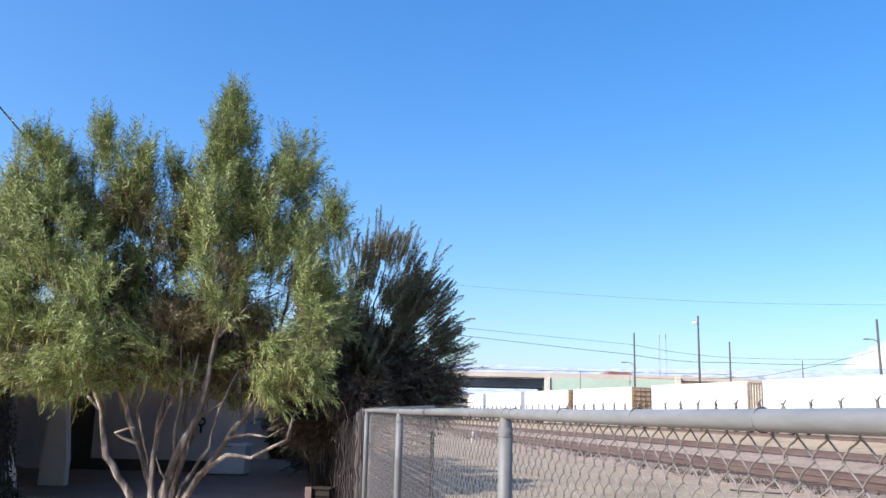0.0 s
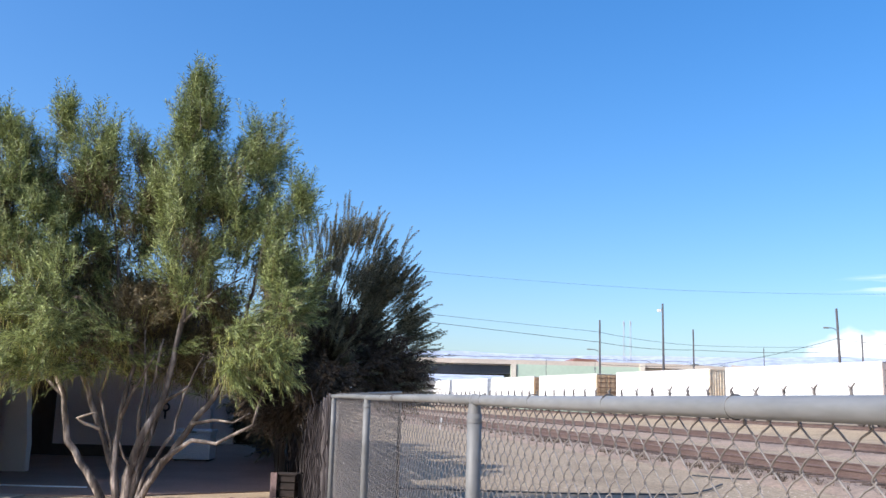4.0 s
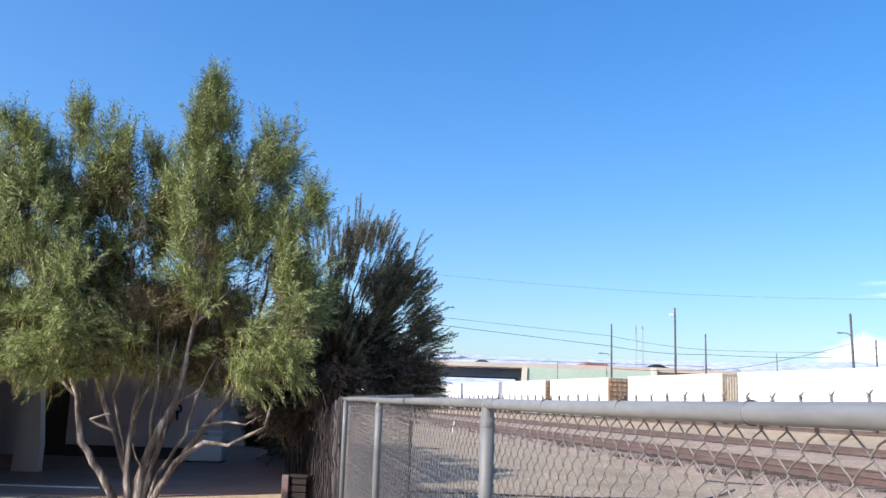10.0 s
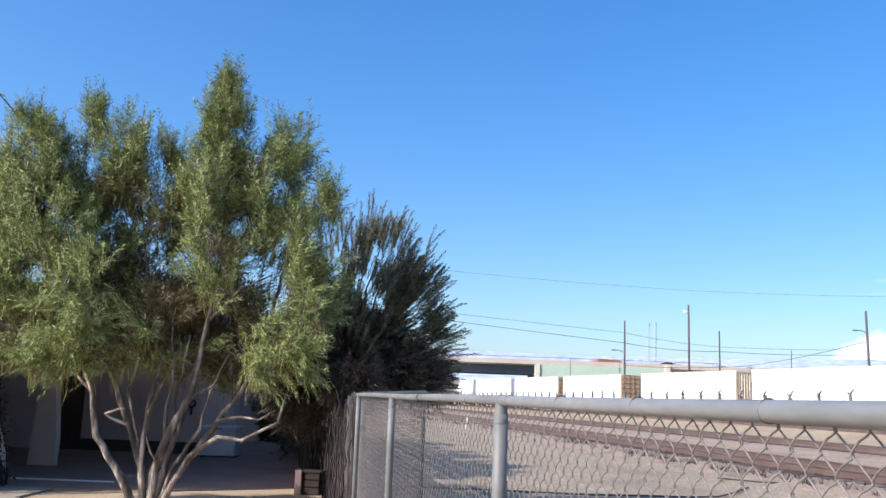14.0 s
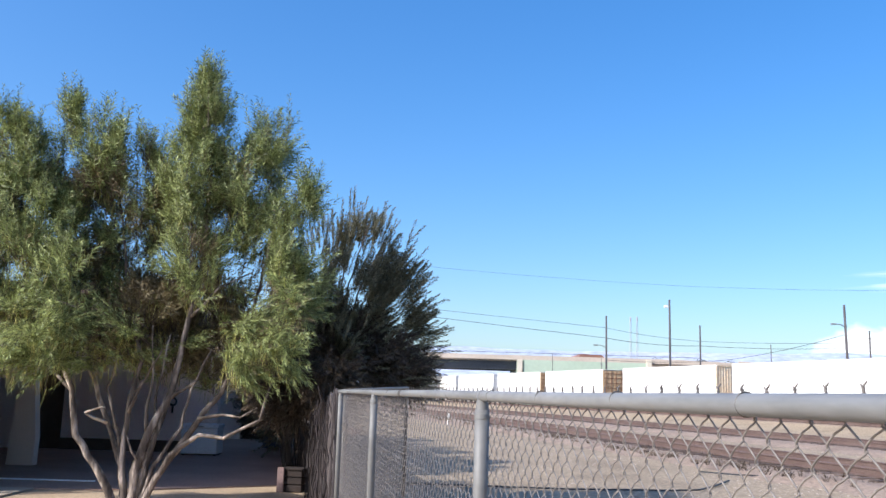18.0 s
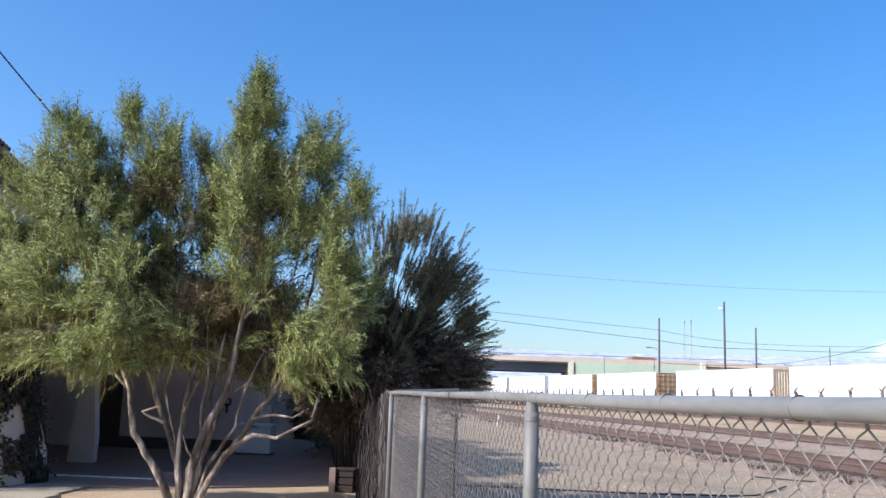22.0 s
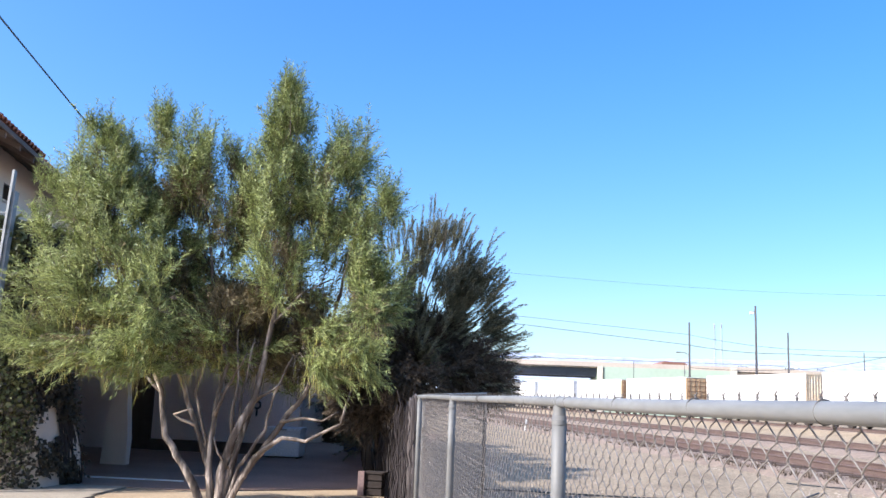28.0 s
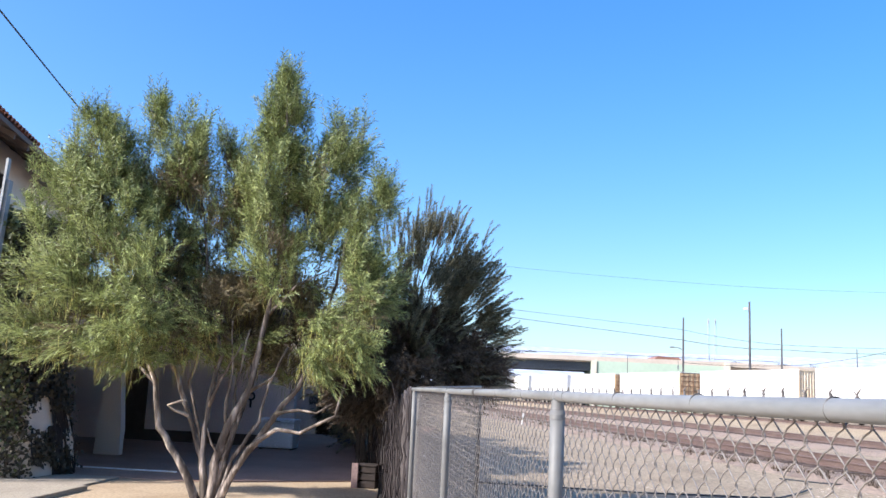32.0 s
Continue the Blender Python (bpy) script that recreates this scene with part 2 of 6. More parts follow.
ASPHALT = mat("asphalt", [(0.045, 0.045, 0.047), (0.065, 0.063, 0.062)], 0.5, 0.9, 0, 0.4, 20.0, 0.01)
POLE_WOOD = mat("creosoted_pole", [(0.066, 0.061, 0.066), (0.12, 0.112, 0.118)], 1.0, 0.9, 0, 0.3, 20.0, 0.01, stretch=(1, 1, 0.1))
CABLE = mat("black_cable", [(0.025, 0.03, 0.035), (0.04, 0.045, 0.05)], 3.0, 0.6, 0, 0.0)
ALU = mat("ladder_aluminium", [(0.46, 0.45, 0.43), (0.56, 0.55, 0.53)], 5.0, 0.55, 0.35, 0.05, 60.0, 0.002)
CRATE = mat("crate_wood", [(0.02, 0.014, 0.012), (0.045, 0.03, 0.025)], 5.0, 0.85, 0, 0.3, 50.0, 0.004, vary=0.25, stretch=(0.2, 1, 1))
PINK = mat("faded_pink_board", [(0.20, 0.13, 0.125), (0.27, 0.185, 0.175)], 4.0, 0.8, 0, 0.1, 40.0)
BLUEWHITE = mat("white_enamel", [(0.78, 0.79, 0.85), (0.84, 0.85, 0.90)], 2.0, 0.35, 0, 0.03, 40.0)
IRON = mat("black_iron", [(0.018, 0.018, 0.022), (0.035, 0.034, 0.036)], 4.0, 0.55, 0.5, 0.1, 50.0)
DARKGLASS = mat("dark_window_glass", [(0.015, 0.017, 0.02), (0.03, 0.032, 0.036)], 1.0, 0.08, 0, 0.0, rough_var=0.04)
RUBBER = mat("tyre_rubber", [(0.015, 0.015, 0.015), (0.03, 0.03, 0.03)], 6.0, 0.85, 0, 0.1)
CARDARK = mat("dark_car_paint", [(0.02, 0.022, 0.028), (0.03, 0.033, 0.04)], 1.0, 0.25, 0.2, 0.0)
CARRED = mat("maroon_car_paint", [(0.12, 0.03, 0.025), (0.15, 0.04, 0.03)], 1.0, 0.25, 0.2, 0.0)
CARGREY = mat("grey_car_paint", [(0.12, 0.125, 0.13), (0.16, 0.165, 0.17)], 1.0, 0.25, 0.3, 0.0)
ROOFBROWN = mat("brown_sheet_roof", [(0.24, 0.11, 0.08), (0.32, 0.15, 0.11)], 0.3, 0.7, 0, 0.1, 4.0)
# distance haze is mixed into these mountain and mast colours
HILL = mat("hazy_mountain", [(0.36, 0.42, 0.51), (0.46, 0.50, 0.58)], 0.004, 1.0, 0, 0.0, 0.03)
HAZE_STEEL = mat("hazy_mast_steel", [(0.45, 0.48, 0.55), (0.52, 0.55, 0.62)], 1.0, 0.7, 0, 0.0)
# dry twiggy brown that also carries the shade inside the crown
DRY_SHADE_LEAF = mat("dry_shade_foliage", [(0.135, 0.10, 0.058), (0.24, 0.195, 0.105), (0.18, 0.155, 0.075)], 2.0, 0.8, 0, 0.0, translucent=0.3, island=0.4)
# darker ivy leaf with the wall's shade put into its colour
IVY_SHADE = mat("shaded_dry_ivy_leaf", [(0.032, 0.026, 0.017), (0.068, 0.055, 0.034)], 2.0, 0.75, 0, 0.0, translucent=0.12, island=0.4)
BROWNDARK = mat("dark_brown_foliage", [(0.062, 0.044, 0.031), (0.115, 0.085, 0.058)], 2.0, 0.8, 0, 0.0, translucent=0.12, island=0.4)
PILLAR = mat("white_plaster", [(0.72, 0.61, 0.53), (0.80, 0.70, 0.62)], 1.2, 0.9, 0, 0.2, 50.0, 0.005, grain=0.1)
SCRUB = mat("scrub_bush", [(0.05, 0.06, 0.03), (0.10, 0.10, 0.055)], 1.0, 0.8, 0, 0.0, translucent=0.1, island=0.4)
VINYL = mat("white_pipe", [(0.74, 0.74, 0.73), (0.80, 0.80, 0.79)], 4.0, 0.4, 0, 0.0)


# ---- building blocks ----
def mesh_from(name, bm, material, smooth=False):
    me = bpy.data.meshes.new(name)
    bmesh.ops.recalc_face_normals(bm, faces=bm.faces)
    bm.to_mesh(me)
    bm.free()
    me.materials.append(material)
    if smooth:
        me.shade_smooth()
    return me


def part(name, bm, material, parent=None, label="", smooth=False):
    """Links a bmesh as one mesh object, under a thing or a part if one is given."""
    ob = new(name, mesh_from(name, bm, material, smooth))
    ob.parent = parent
    if label:
        ob["label"] = label
    return ob


def piece(name, me, parent, m):
    """One more object on a shared mesh."""
    ob = new(name, me)
    ob.parent = parent
    ob.matrix_local = m
    return ob


def thing(name, label, category, group="", kind="", m=None):
    ob = new(name)
    ob.empty_display_size = 0.1
    if m is not None:
        ob.matrix_world = m
    return tagged(ob, label, category, group, kind)


def box(bm, x0, x1, y0, y1, z0, z1, bevel=0.0):
    vs = [bm.verts.new((x, y, z)) for z in (z0, z1) for x, y in ((x0, y0), (x1, y0), (x1, y1), (x0, y1))]
    fs = [bm.faces.new([vs[i] for i in f]) for f in ((3, 2, 1, 0), (4, 5, 6, 7), (0, 1, 5, 4), (1, 2, 6, 5), (2, 3, 7, 6), (3, 0, 4, 7))]
    if bevel:
        es = list({e for f in fs for e in f.edges})
        bmesh.ops.bevel(bm, geom=es, offset=bevel, segments=2, profile=0.6, affect="EDGES")
    return bm


def boxes(*dims, bevel=0.0):
    bm = bmesh.new()
    for d in dims:
        box(bm, *d, bevel=bevel)
    return bm


def tube(bm, points, radii, sides=8, cap=True):
    """A tube along points; radii is one number or one a point."""
    pts = [Vector(p) for p in points]
    if not hasattr(radii, "__len__"):
        radii = [radii] * len(pts)
    rings = []
    ref = None
    for i, p in enumerate(pts):
        d = (pts[min(i + 1, len(pts) - 1)] - pts[max(i - 1, 0)]).normalized()
        if ref is None:
            ref = d.orthogonal().normalized()
        ref = (ref - d * ref.dot(d))
        ref = ref.normalized() if ref.length > 1e-6 else d.orthogonal().normalized()
        o = d.cross(ref)
        rings.append([bm.verts.new(p + radii[i] * (math.cos(a) * ref + math.sin(a) * o)) for a in (2 * math.pi * k / sides for k in range(sides))])
    for a, b in zip(rings, rings[1:]):
        for k in range(sides):
            bm.faces.new((a[k], a[(k + 1) % sides], b[(k + 1) % sides], b[k]))
    if cap:
        bm.faces.new(rings[0][::-1])
        bm.faces.new(rings[-1])
    return bm


def tubes(*runs, sides=8):
    bm = bmesh.new()
    for pts, r in runs:
        tube(bm, pts, r, sides)
    return bm


def torus(bm, m, R, r, big=20, small=6):
    vs = [[bm.verts.new(m @ Vector(((R + r * math.cos(b)) * math.cos(a), (R + r * math.cos(b)) * math.sin(a), r * math.sin(b))))
           for b in (2 * math.pi * j / small for j in range(small))] for a in (2 * math.pi * i / big for i in range(big))]
    for i in range(big):
        for j in range(small):
            a, b = vs[i], vs[(i + 1) % big]
            bm.faces.new((a[j], b[j], b[(j + 1) % small], a[(j + 1) % small]))
    return bm


def prism(bm, outline, y0, y1):
    """Extrudes an x-z outline along y."""
    a = [bm.verts.new((x, y0, z)) for x, z in outline]
    b = [bm.verts.new((x, y1, z)) for x, z in outline]
    n = len(outline)
    bm.faces.new(a)
    bm.faces.new(b[::-1])
    for i in range(n):
        bm.faces.new((a[i], b[i], b[(i + 1) % n], a[(i + 1) % n]))
    return bm


def quads_object(name, verts, faces, material, parent=None, label=""):
    me = bpy.data.meshes.new(name)
    me.from_pydata(verts, [], faces)
    me.materials.append(material)
    ob = new(name, me)
    ob.parent = parent
    if label:
        ob["label"] = label
    return ob


def sheet(name, x0, x1, y0, y1, nx, ny, zf, material, label, category="ground", kind="structure"):
    """A gently uneven ground sheet."""
    vs = [(x0 + (x1 - x0) * i / nx, y0 + (y1 - y0) * j / ny) for j in range(ny + 1) for i in range(nx + 1)]
    fs = [(j * (nx + 1) + i, j * (nx + 1) + i + 1, (j + 1) * (nx + 1) + i + 1, (j + 1) * (nx + 1) + i) for j in range(ny) for i in range(nx)]
    ob = quads_object(name, [(x, y, zf(x, y)) for x, y in vs], fs, material)
    ob.data.shade_smooth()
    return tagged(ob, label, category, "", kind)


# The rail fence runs along FDIR from behind the camera to the corner post; FN points into the yard.
FENCE_YAW = 10.12
FDIR = Vector((-math.sin(radians(FENCE_YAW)), math.cos(radians(FENCE_YAW)), 0))
FN = Vector((FDIR.y, -FDIR.x, 0))
RAIL_Z = 1.5475


def on_fence(y, z=0.0, off=0.0):
    """The point of the fence line at that y, off metres into the yard."""
    x = 0.172 - 0.1785 * (y - 2.96)
    return Vector((x, y, z)) + FN * off


FENCE_M = Matrix.Translation(on_fence(2.96)) @ pose(0, 0, 0, 0, 0, 90 + FENCE_YAW)  # local x runs along the fence, away from the camera


# ---- ground ----
sheet("ground", -900, 1100, -300, 2600, 20, 29, lambda x, y: -0.02, GRAVEL, "pinkish beige gravel of the rail yard and plain")
bm = bmesh.new()
lot = [(-40, -12), (on_fence(-12).x, -12), (on_fence(60).x, 60), (-40, 60)]
a = [bm.verts.new((x, y, 0.0)) for x, y in lot]
b = [bm.verts.new((x, y, -0.1)) for x, y in lot]
bm.faces.new(a)
for i in range(4):
    bm.faces.new((a[i], b[i], b[(i + 1) % 4], a[(i + 1) % 4]))
tagged(part("ground_lot", bm, DIRT), "tan packed dirt of the house lot", "ground", "", "structure")

# ---- rail yard: tracks, berm, train ----
TRAIN_YAW = 15.4
TDIR = Vector((-math.sin(radians(TRAIN_YAW)), math.cos(radians(TRAIN_YAW)), 0))


def yard_pose(lateral, s, yaw=TRAIN_YAW, z=0.0):
    """Local x runs along the track, local y to the left of it, towards the fence."""
    d = Vector((-math.sin(radians(yaw)), math.cos(radians(yaw)), 0))
    n = Vector((d.y, -d.x, 0))
    return Matrix.Translation(n * lateral + d * s + Vector((0, 0, z))) @ pose(0, 0, 0, 0, 0, 90 + yaw)


def rail_bm(y, s0, s1):
    bm = bmesh.new()
    prof = [(-0.07, 0.0), (0.07, 0.0), (0.07, 0.012), (0.012, 0.03), (0.012, 0.13), (0.036, 0.14), (0.036, 0.17), (-0.036, 0.17), (-0.036, 0.14), (-0.012, 0.13), (-0.012, 0.03), (-0.07, 0.012)]
    a = [bm.verts.new((s0, y + py, pz)) for py, pz in prof]
    b = [bm.verts.new((s1, y + py, pz)) for py, pz in prof]
    bm.faces.new(a)
    bm.faces.new(b[::-1])
    for i in range(len(prof)):
        bm.faces.new((a[i], b[i], b[(i + 1) % len(prof)], a[(i + 1) % len(prof)]))
    return bm


TIE_MESH = mesh_from("tie", boxes((-0.115, 0.115, -1.3, 1.3, -0.1, 0.05), bevel=0.012), TIMBER)


def track(lateral, yaw, s0, s1, z, ties):
    t = thing("railway_track", "brown steel rails on dark timber ties in reddish ballast", "track", "yard tracks", "structure", yard_pose(lateral, 0, yaw, z))
    bm = bmesh.new()
    rng = random.Random(int(lateral * 10))
    n = int((s1 - s0) / 1.1)
    rows = []
    for i in range(n + 1):
        s = s0 + (s1 - s0) * i / n
        w = 1.9 + rng.uniform(-0.3, 0.3)
        rows.append([bm.verts.new((s, y, zz + rng.uniform(-0.012, 0.012))) for y, zz in ((w + 0.55, -0.03 - z), (w, 0.0), (0.9, 0.03), (0, 0.02), (-0.9, 0.03), (-w, 0.0), (-w - 0.6, -0.03 - z))])
    for a, b in zip(rows, rows[1:]):
        for k in range(6):
            bm.faces.new((a[k], b[k], b[k + 1], a[k + 1]))
    part("ballast_bed", bm, BALLAST, t, "reddish brown crushed ballast")
    for y in (0.7525, -0.7525):
        part("rail", rail_bm(y, s0, s1), RAILSTEEL, t)
        t.children[-1].location.z = 0.05
    s = ties[0]
    while s < ties[1]:
        piece("tie", TIE_MESH, t, Matrix.Translation((s, rng.uniform(-0.04, 0.04), 0.0)))
        s += 0.55
    return t


track(13.0, 11.5, 2, 190, 0.12, (14, 60))
track(22.5, 13.0, 2, 200, 0.12, (22, 70))

# dark dry weeds and rubbish caught along the nearest rail
rgw = random.Random(909)
wv, wf = [], []
for i in range(420):
    s_ = rgw.uniform(10, 60) if i % 3 else rgw.choice((17, 19, 22, 25, 31)) + rgw.gauss(0, 0.7)
    base = yard_pose(13.0, 0, 11.5) @ Vector((s_, rgw.choice((1.0, 1.5, 1.9, 2.2)) + rgw.gauss(0, 0.18), 0.10))
    for k in range(9):
        a, h = rgw.uniform(0, 6.28), rgw.uniform(0.05, 0.16)
        o = Vector((math.cos(a), math.sin(a), 0))
        q, b = base + o * rgw.uniform(0, 0.12), len(wv)
        wv += [tuple(q - o.cross(Vector((0, 0, 1))) * 0.012), tuple(q + o.cross(Vector((0, 0, 1))) * 0.012), tuple(q + o * h * 0.8 + Vector((0, 0, h)))]
        wf.append((b, b + 1, b + 2))
tagged(quads_object("dry_weeds", wv, wf, BROWNDARK), "dark dry weeds along the rails in the ballast", "weeds", "", "stuff")

# the berm of the train's track
bm = bmesh.new()
rows = []
for s in range(-40, 230, 6):
    rows.append([bm.verts.new((s, y, z)) for y, z in ((6.5, -0.05), (2.6, 0.28), (-2.6, 0.28), (-6.5, -0.05))])
for a, b in zip(rows, rows[1:]):
    for k in range(3):
        bm.faces.new((a[k], b[k], b[k + 1], a[k + 1]))
berm = part("berm", bm, GRAVEL)
berm.matrix_world = yard_pose(41.6, 0)
tagged(berm, "low grey gravel bank under the parked train", "ballast", "", "structure")
track(41.6, TRAIN_YAW, -40, 225, 0.30, (24, 60))


# container: local x from 0 (end nearer the camera) along the train, side at y=+1.22 faces the fence
def corrugated(bm, length, x_axis, off, z0, z1, pitch=0.28, depth=0.036):
    """A corrugated steel sheet; x_axis True: along x at y = off, else along y at x = off."""
    pts, s = [], -length / 2
    sgn = 1 if off >= 0 else -1
    while s < length / 2 - 1e-4:
        for ds, o in ((0, 0), (0.07, 0), (0.105, -depth), (0.24, -depth)):
            if s + ds <= length / 2:
                pts.append((s + ds, off + sgn * o))
        s += pitch
    pts.append((length / 2, off))
    v0 = [bm.verts.new((p, o, z0) if x_axis else (o, p, z0)) for p, o in pts]
    v1 = [bm.verts.new((p, o, z1) if x_axis else (o, p, z1)) for p, o in pts]
    for i in range(len(pts) - 1):
        bm.faces.new((v0[i], v0[i + 1], v1[i + 1], v1[i]))


DOOR_BEIGE = mat("beige_door_paint", [(0.52, 0.42, 0.36), (0.64, 0.54, 0.47)], 1.4, 0.6, 0, 0.1, 12.0, 0.003)
BAR_BROWN = mat("brown_door_bar", [(0.20, 0.145, 0.12), (0.29, 0.22, 0.185)], 2.0, 0.7, 0.1, 0.1, 30.0, 0.003)
RUSTDARK = mat("dark_rust", [(0.16, 0.075, 0.04), (0.26, 0.13, 0.075)], 2.6, 0.85, 0.1, 0.3, 30.0, 0.005)
CW, CH = 2.44, 2.9


def container(name, length, end_kind, body_mat, end_mat, label):
    """An intermodal box with corner posts, rails, corrugated or door ends; origin at its near end, on its floor."""
    t = thing(name, label, "container", "containers on the train")
    h = length / 2
    for y in (CW / 2 - 0.02, -CW / 2 + 0.02):
        bm = bmesh.new()
        corrugated(bm, length - 0.2, True, y, 0.14, CH - 0.1, depth=0.02)
        bmesh.ops.translate(bm, verts=bm.verts, vec=(h, 0, 0))
        part("side_wall", bm, body_mat, t)
    part("roof_panel", boxes((0.05, length - 0.05, -CW / 2 + 0.03, CW / 2 - 0.03, CH - 0.06, CH - 0.02)), body_mat, t)
    part("base_frame", boxes((0, length, CW / 2 - 0.1, CW / 2, 0, 0.16), (0, length, -CW / 2, -CW / 2 + 0.1, 0, 0.16), (0, 0.12, -CW / 2, CW / 2, 0.0, 0.15), (length - 0.12, length, -CW / 2, CW / 2, 0.0, 0.15)), body_mat, t)
    part("top_rail", boxes((0, length, CW / 2 - 0.07, CW / 2, CH - 0.11, CH)), body_mat, t)
    part("top_rail", boxes((0, length, -CW / 2, -CW / 2 + 0.07, CH - 0.11, CH)), body_mat, t)
    for x in (0.0, length - 0.14):
        for y in (CW / 2 - 0.14, -CW / 2):
            part("corner_post", boxes((x, x + 0.14, y, y + 0.14, 0.16, CH - 0.11), bevel=0.01), end_mat if x == 0.0 else body_mat, t)
    bm = bmesh.new()
    corrugated(bm, CW - 0.28, False, -0.001, 0.15, CH - 0.1, 0.24, 0.045)
    bmesh.ops.translate(bm, verts=bm.verts, vec=(length - 0.02, 0, 0))
    part("far_end", bm, body_mat, t)
    if end_kind == "front":
        bm = bmesh.new()
        corrugated(bm, CW - 0.28, False, -0.001, 0.15, CH - 0.1, 0.24, 0.045)
        bmesh.ops.translate(bm, verts=bm.verts, vec=(0.03, 0, 0))
        part("front_wall", bm, end_mat, t, "corrugated end wall")
        part("header", boxes((0, 0.06, -CW / 2 + 0.14, CW / 2 - 0.14, CH - 0.14, CH)), end_mat, t)
    else:
        for y0 in (0.01, -CW / 2 + 0.14):
            d = part("door", boxes((0.02, 0.07, y0, y0 + CW / 2 - 0.15, 0.17, CH - 0.12), *[(-0.0, 0.02, y0 + 0.05, y0 + CW / 2 - 0.2, z, z + 0.10) for z in (0.55, 1.05, 1.55, 2.05, 2.5)]), end_mat, t, "end door with pressed ribs")
            for k in (0.25, 0.78):
                part("locking_bar", tubes(([(-0.02, y0 + k * 1.07, 0.1), (-0.02, y0 + k * 1.07, CH - 0.05)], 0.024)), BAR_BROWN if end_kind == "doors" else RUSTDARK, d)
            for z in (0.5, 2.3) if end_kind == "doors" else (0.5, 1.0, 1.5, 2.0, 2.45):
                part("rib", boxes((-0.035, 0.0, y0 + 0.02, y0 + CW / 2 - 0.17, z, z + 0.055)), BAR_BROWN if end_kind == "doors" else RUSTDARK, d)
            part("door_handle", boxes((-0.05, -0.02, y0 + 0.25, y0 + 0.75, 1.15, 1.19)), STEEL_DARK, d)
    return t


def flatcar():
    """A spine flatcar with two bogies; origin at its near end on the rail top."""
    t = thing("flatcar", "dark steel flatcar standing on the track under a container", "rail car", "flatcars of the train")
    L = 16.8
    part("deck", boxes((0, L, -1.3, 1.3, 0.92, 1.05), (0, L, 1.18, 1.32, 0.72, 0.95), (0, L, -1.32, -1.18, 0.72, 0.95), bevel=0.01), STEEL_DARK, t)
    part("centre_sill", boxes((0.4, L - 0.4, -0.3, 0.3, 0.5, 0.92)), STEEL_DARK, t)
    for x in (0.0, L):
        part("coupler", boxes((x - 0.45, x + 0.45, -0.12, 0.12, 0.72, 0.95), bevel=0.03), STEEL_DARK, t)
    for x in (2.0, L - 2.0):
        b = part("bogie", boxes((x - 1.2, x + 1.2, 0.95, 1.07, 0.35, 0.6), (x - 1.2, x + 1.2, -1.07, -0.95, 0.35, 0.6), (x - 0.2, x + 0.2, -1.05, 1.05, 0.38, 0.62)), STEEL_DARK, t)
        for dx in (-0.9, 0.9):
            part("axle", tubes(([(x + dx, -0.9, 0.42), (x + dx, 0.9, 0.42)], 0.07)), STEEL_DARK, b)
            for y in (0.72, -0.72):
                part("wheel", tubes(([(x + dx, y - 0.06, 0.42), (x + dx, y + 0.06, 0.42)], 0.42), sides=18), STEEL_DARK, b)
    return t


TRACK_TOP = 0.52
FLAT = flatcar()
doors = container("freight_container", 16.0, "doors", WHITE_BOX, DOOR_BEIGE, "white corrugated freight container with beige barred end doors")
tan_end = container("freight_container", 15.7, "front", WHITE_BOX, TAN_BOX, "white freight container with a tan corrugated end wall")
rusty = container("freight_container", 14.9, "rusty", WHITE_BOX, RUST, "white freight container with rust-brown ribbed end doors")
pale = container("freight_container", 16.0, "front", WHITE_BOX, WHITE_BOX, "white freight container with a white corrugated end wall")
first = {"doors": doors, "tan": tan_end, "rust": rusty, "pale": pale}
used = set()
for i, (s, kind) in enumerate(((25.0, "doors"), (43.5, "doors"), (61.6, "tan"), (81.5, "rust"), (97.9, "rust"), (114.6, "pale"), (132.2, "pale"), (152.5, "tan"))):
    m = yard_pose(41.62, s, TRAIN_YAW, TRACK_TOP + 1.06)
    if kind in used:
        copy_thing(first[kind], m)
    else:
        used.add(kind)
        first[kind].matrix_basis = m
    fm = yard_pose(41.62, s - 0.4, TRAIN_YAW, TRACK_TOP)
    if i:
        copy_thing(FLAT, fm)
    else:
        FLAT.matrix_basis = fm


# ---- overpass behind the yard ----
OY = 150.0
over = thing("overpass", "road overpass with dark steel girders and pale green abutment wall", "bridge")
for i, y in enumerate((OY - 5.2, OY - 2.6, OY, OY + 2.6, OY + 5.2)):
    part("girder", boxes((-150, 13.95, y - 0.25, y + 0.25, 5.85, 5.95), (-150, 13.95, y - 0.03, y + 0.03, 5.95, 7.1), (-150, 13.95, y - 0.25, y + 0.25, 7.1, 7.2)), GIRDER, over, "dark blue-grey steel girder")
part("deck_slab", boxes((-150, 13.9, OY - 5.59, OY + 5.59, 7.2, 7.318)), BRIDGE_TAN, over)
part("abutment_wall", boxes((14.1, 35.2, OY - 6.3, OY - 5.7, -0.1, 7.42), (13.9, 14.9, OY - 6.3, OY + 6.3, -0.1, 7.28)), BRIDGE_GREEN, over, "pale green concrete retaining wall")
part("wall_pilaster", boxes((13.92, 14.75, OY - 6.5, OY - 6.28, -0.1, 7.45)), CREAM, over, "cream pilaster at the abutment corner")
part("end_pillar", boxes((34.9, 35.75, OY - 6.6, OY - 5.6, -0.1, 7.95), bevel=0.05), CREAM, over, "cream concrete end pillar")
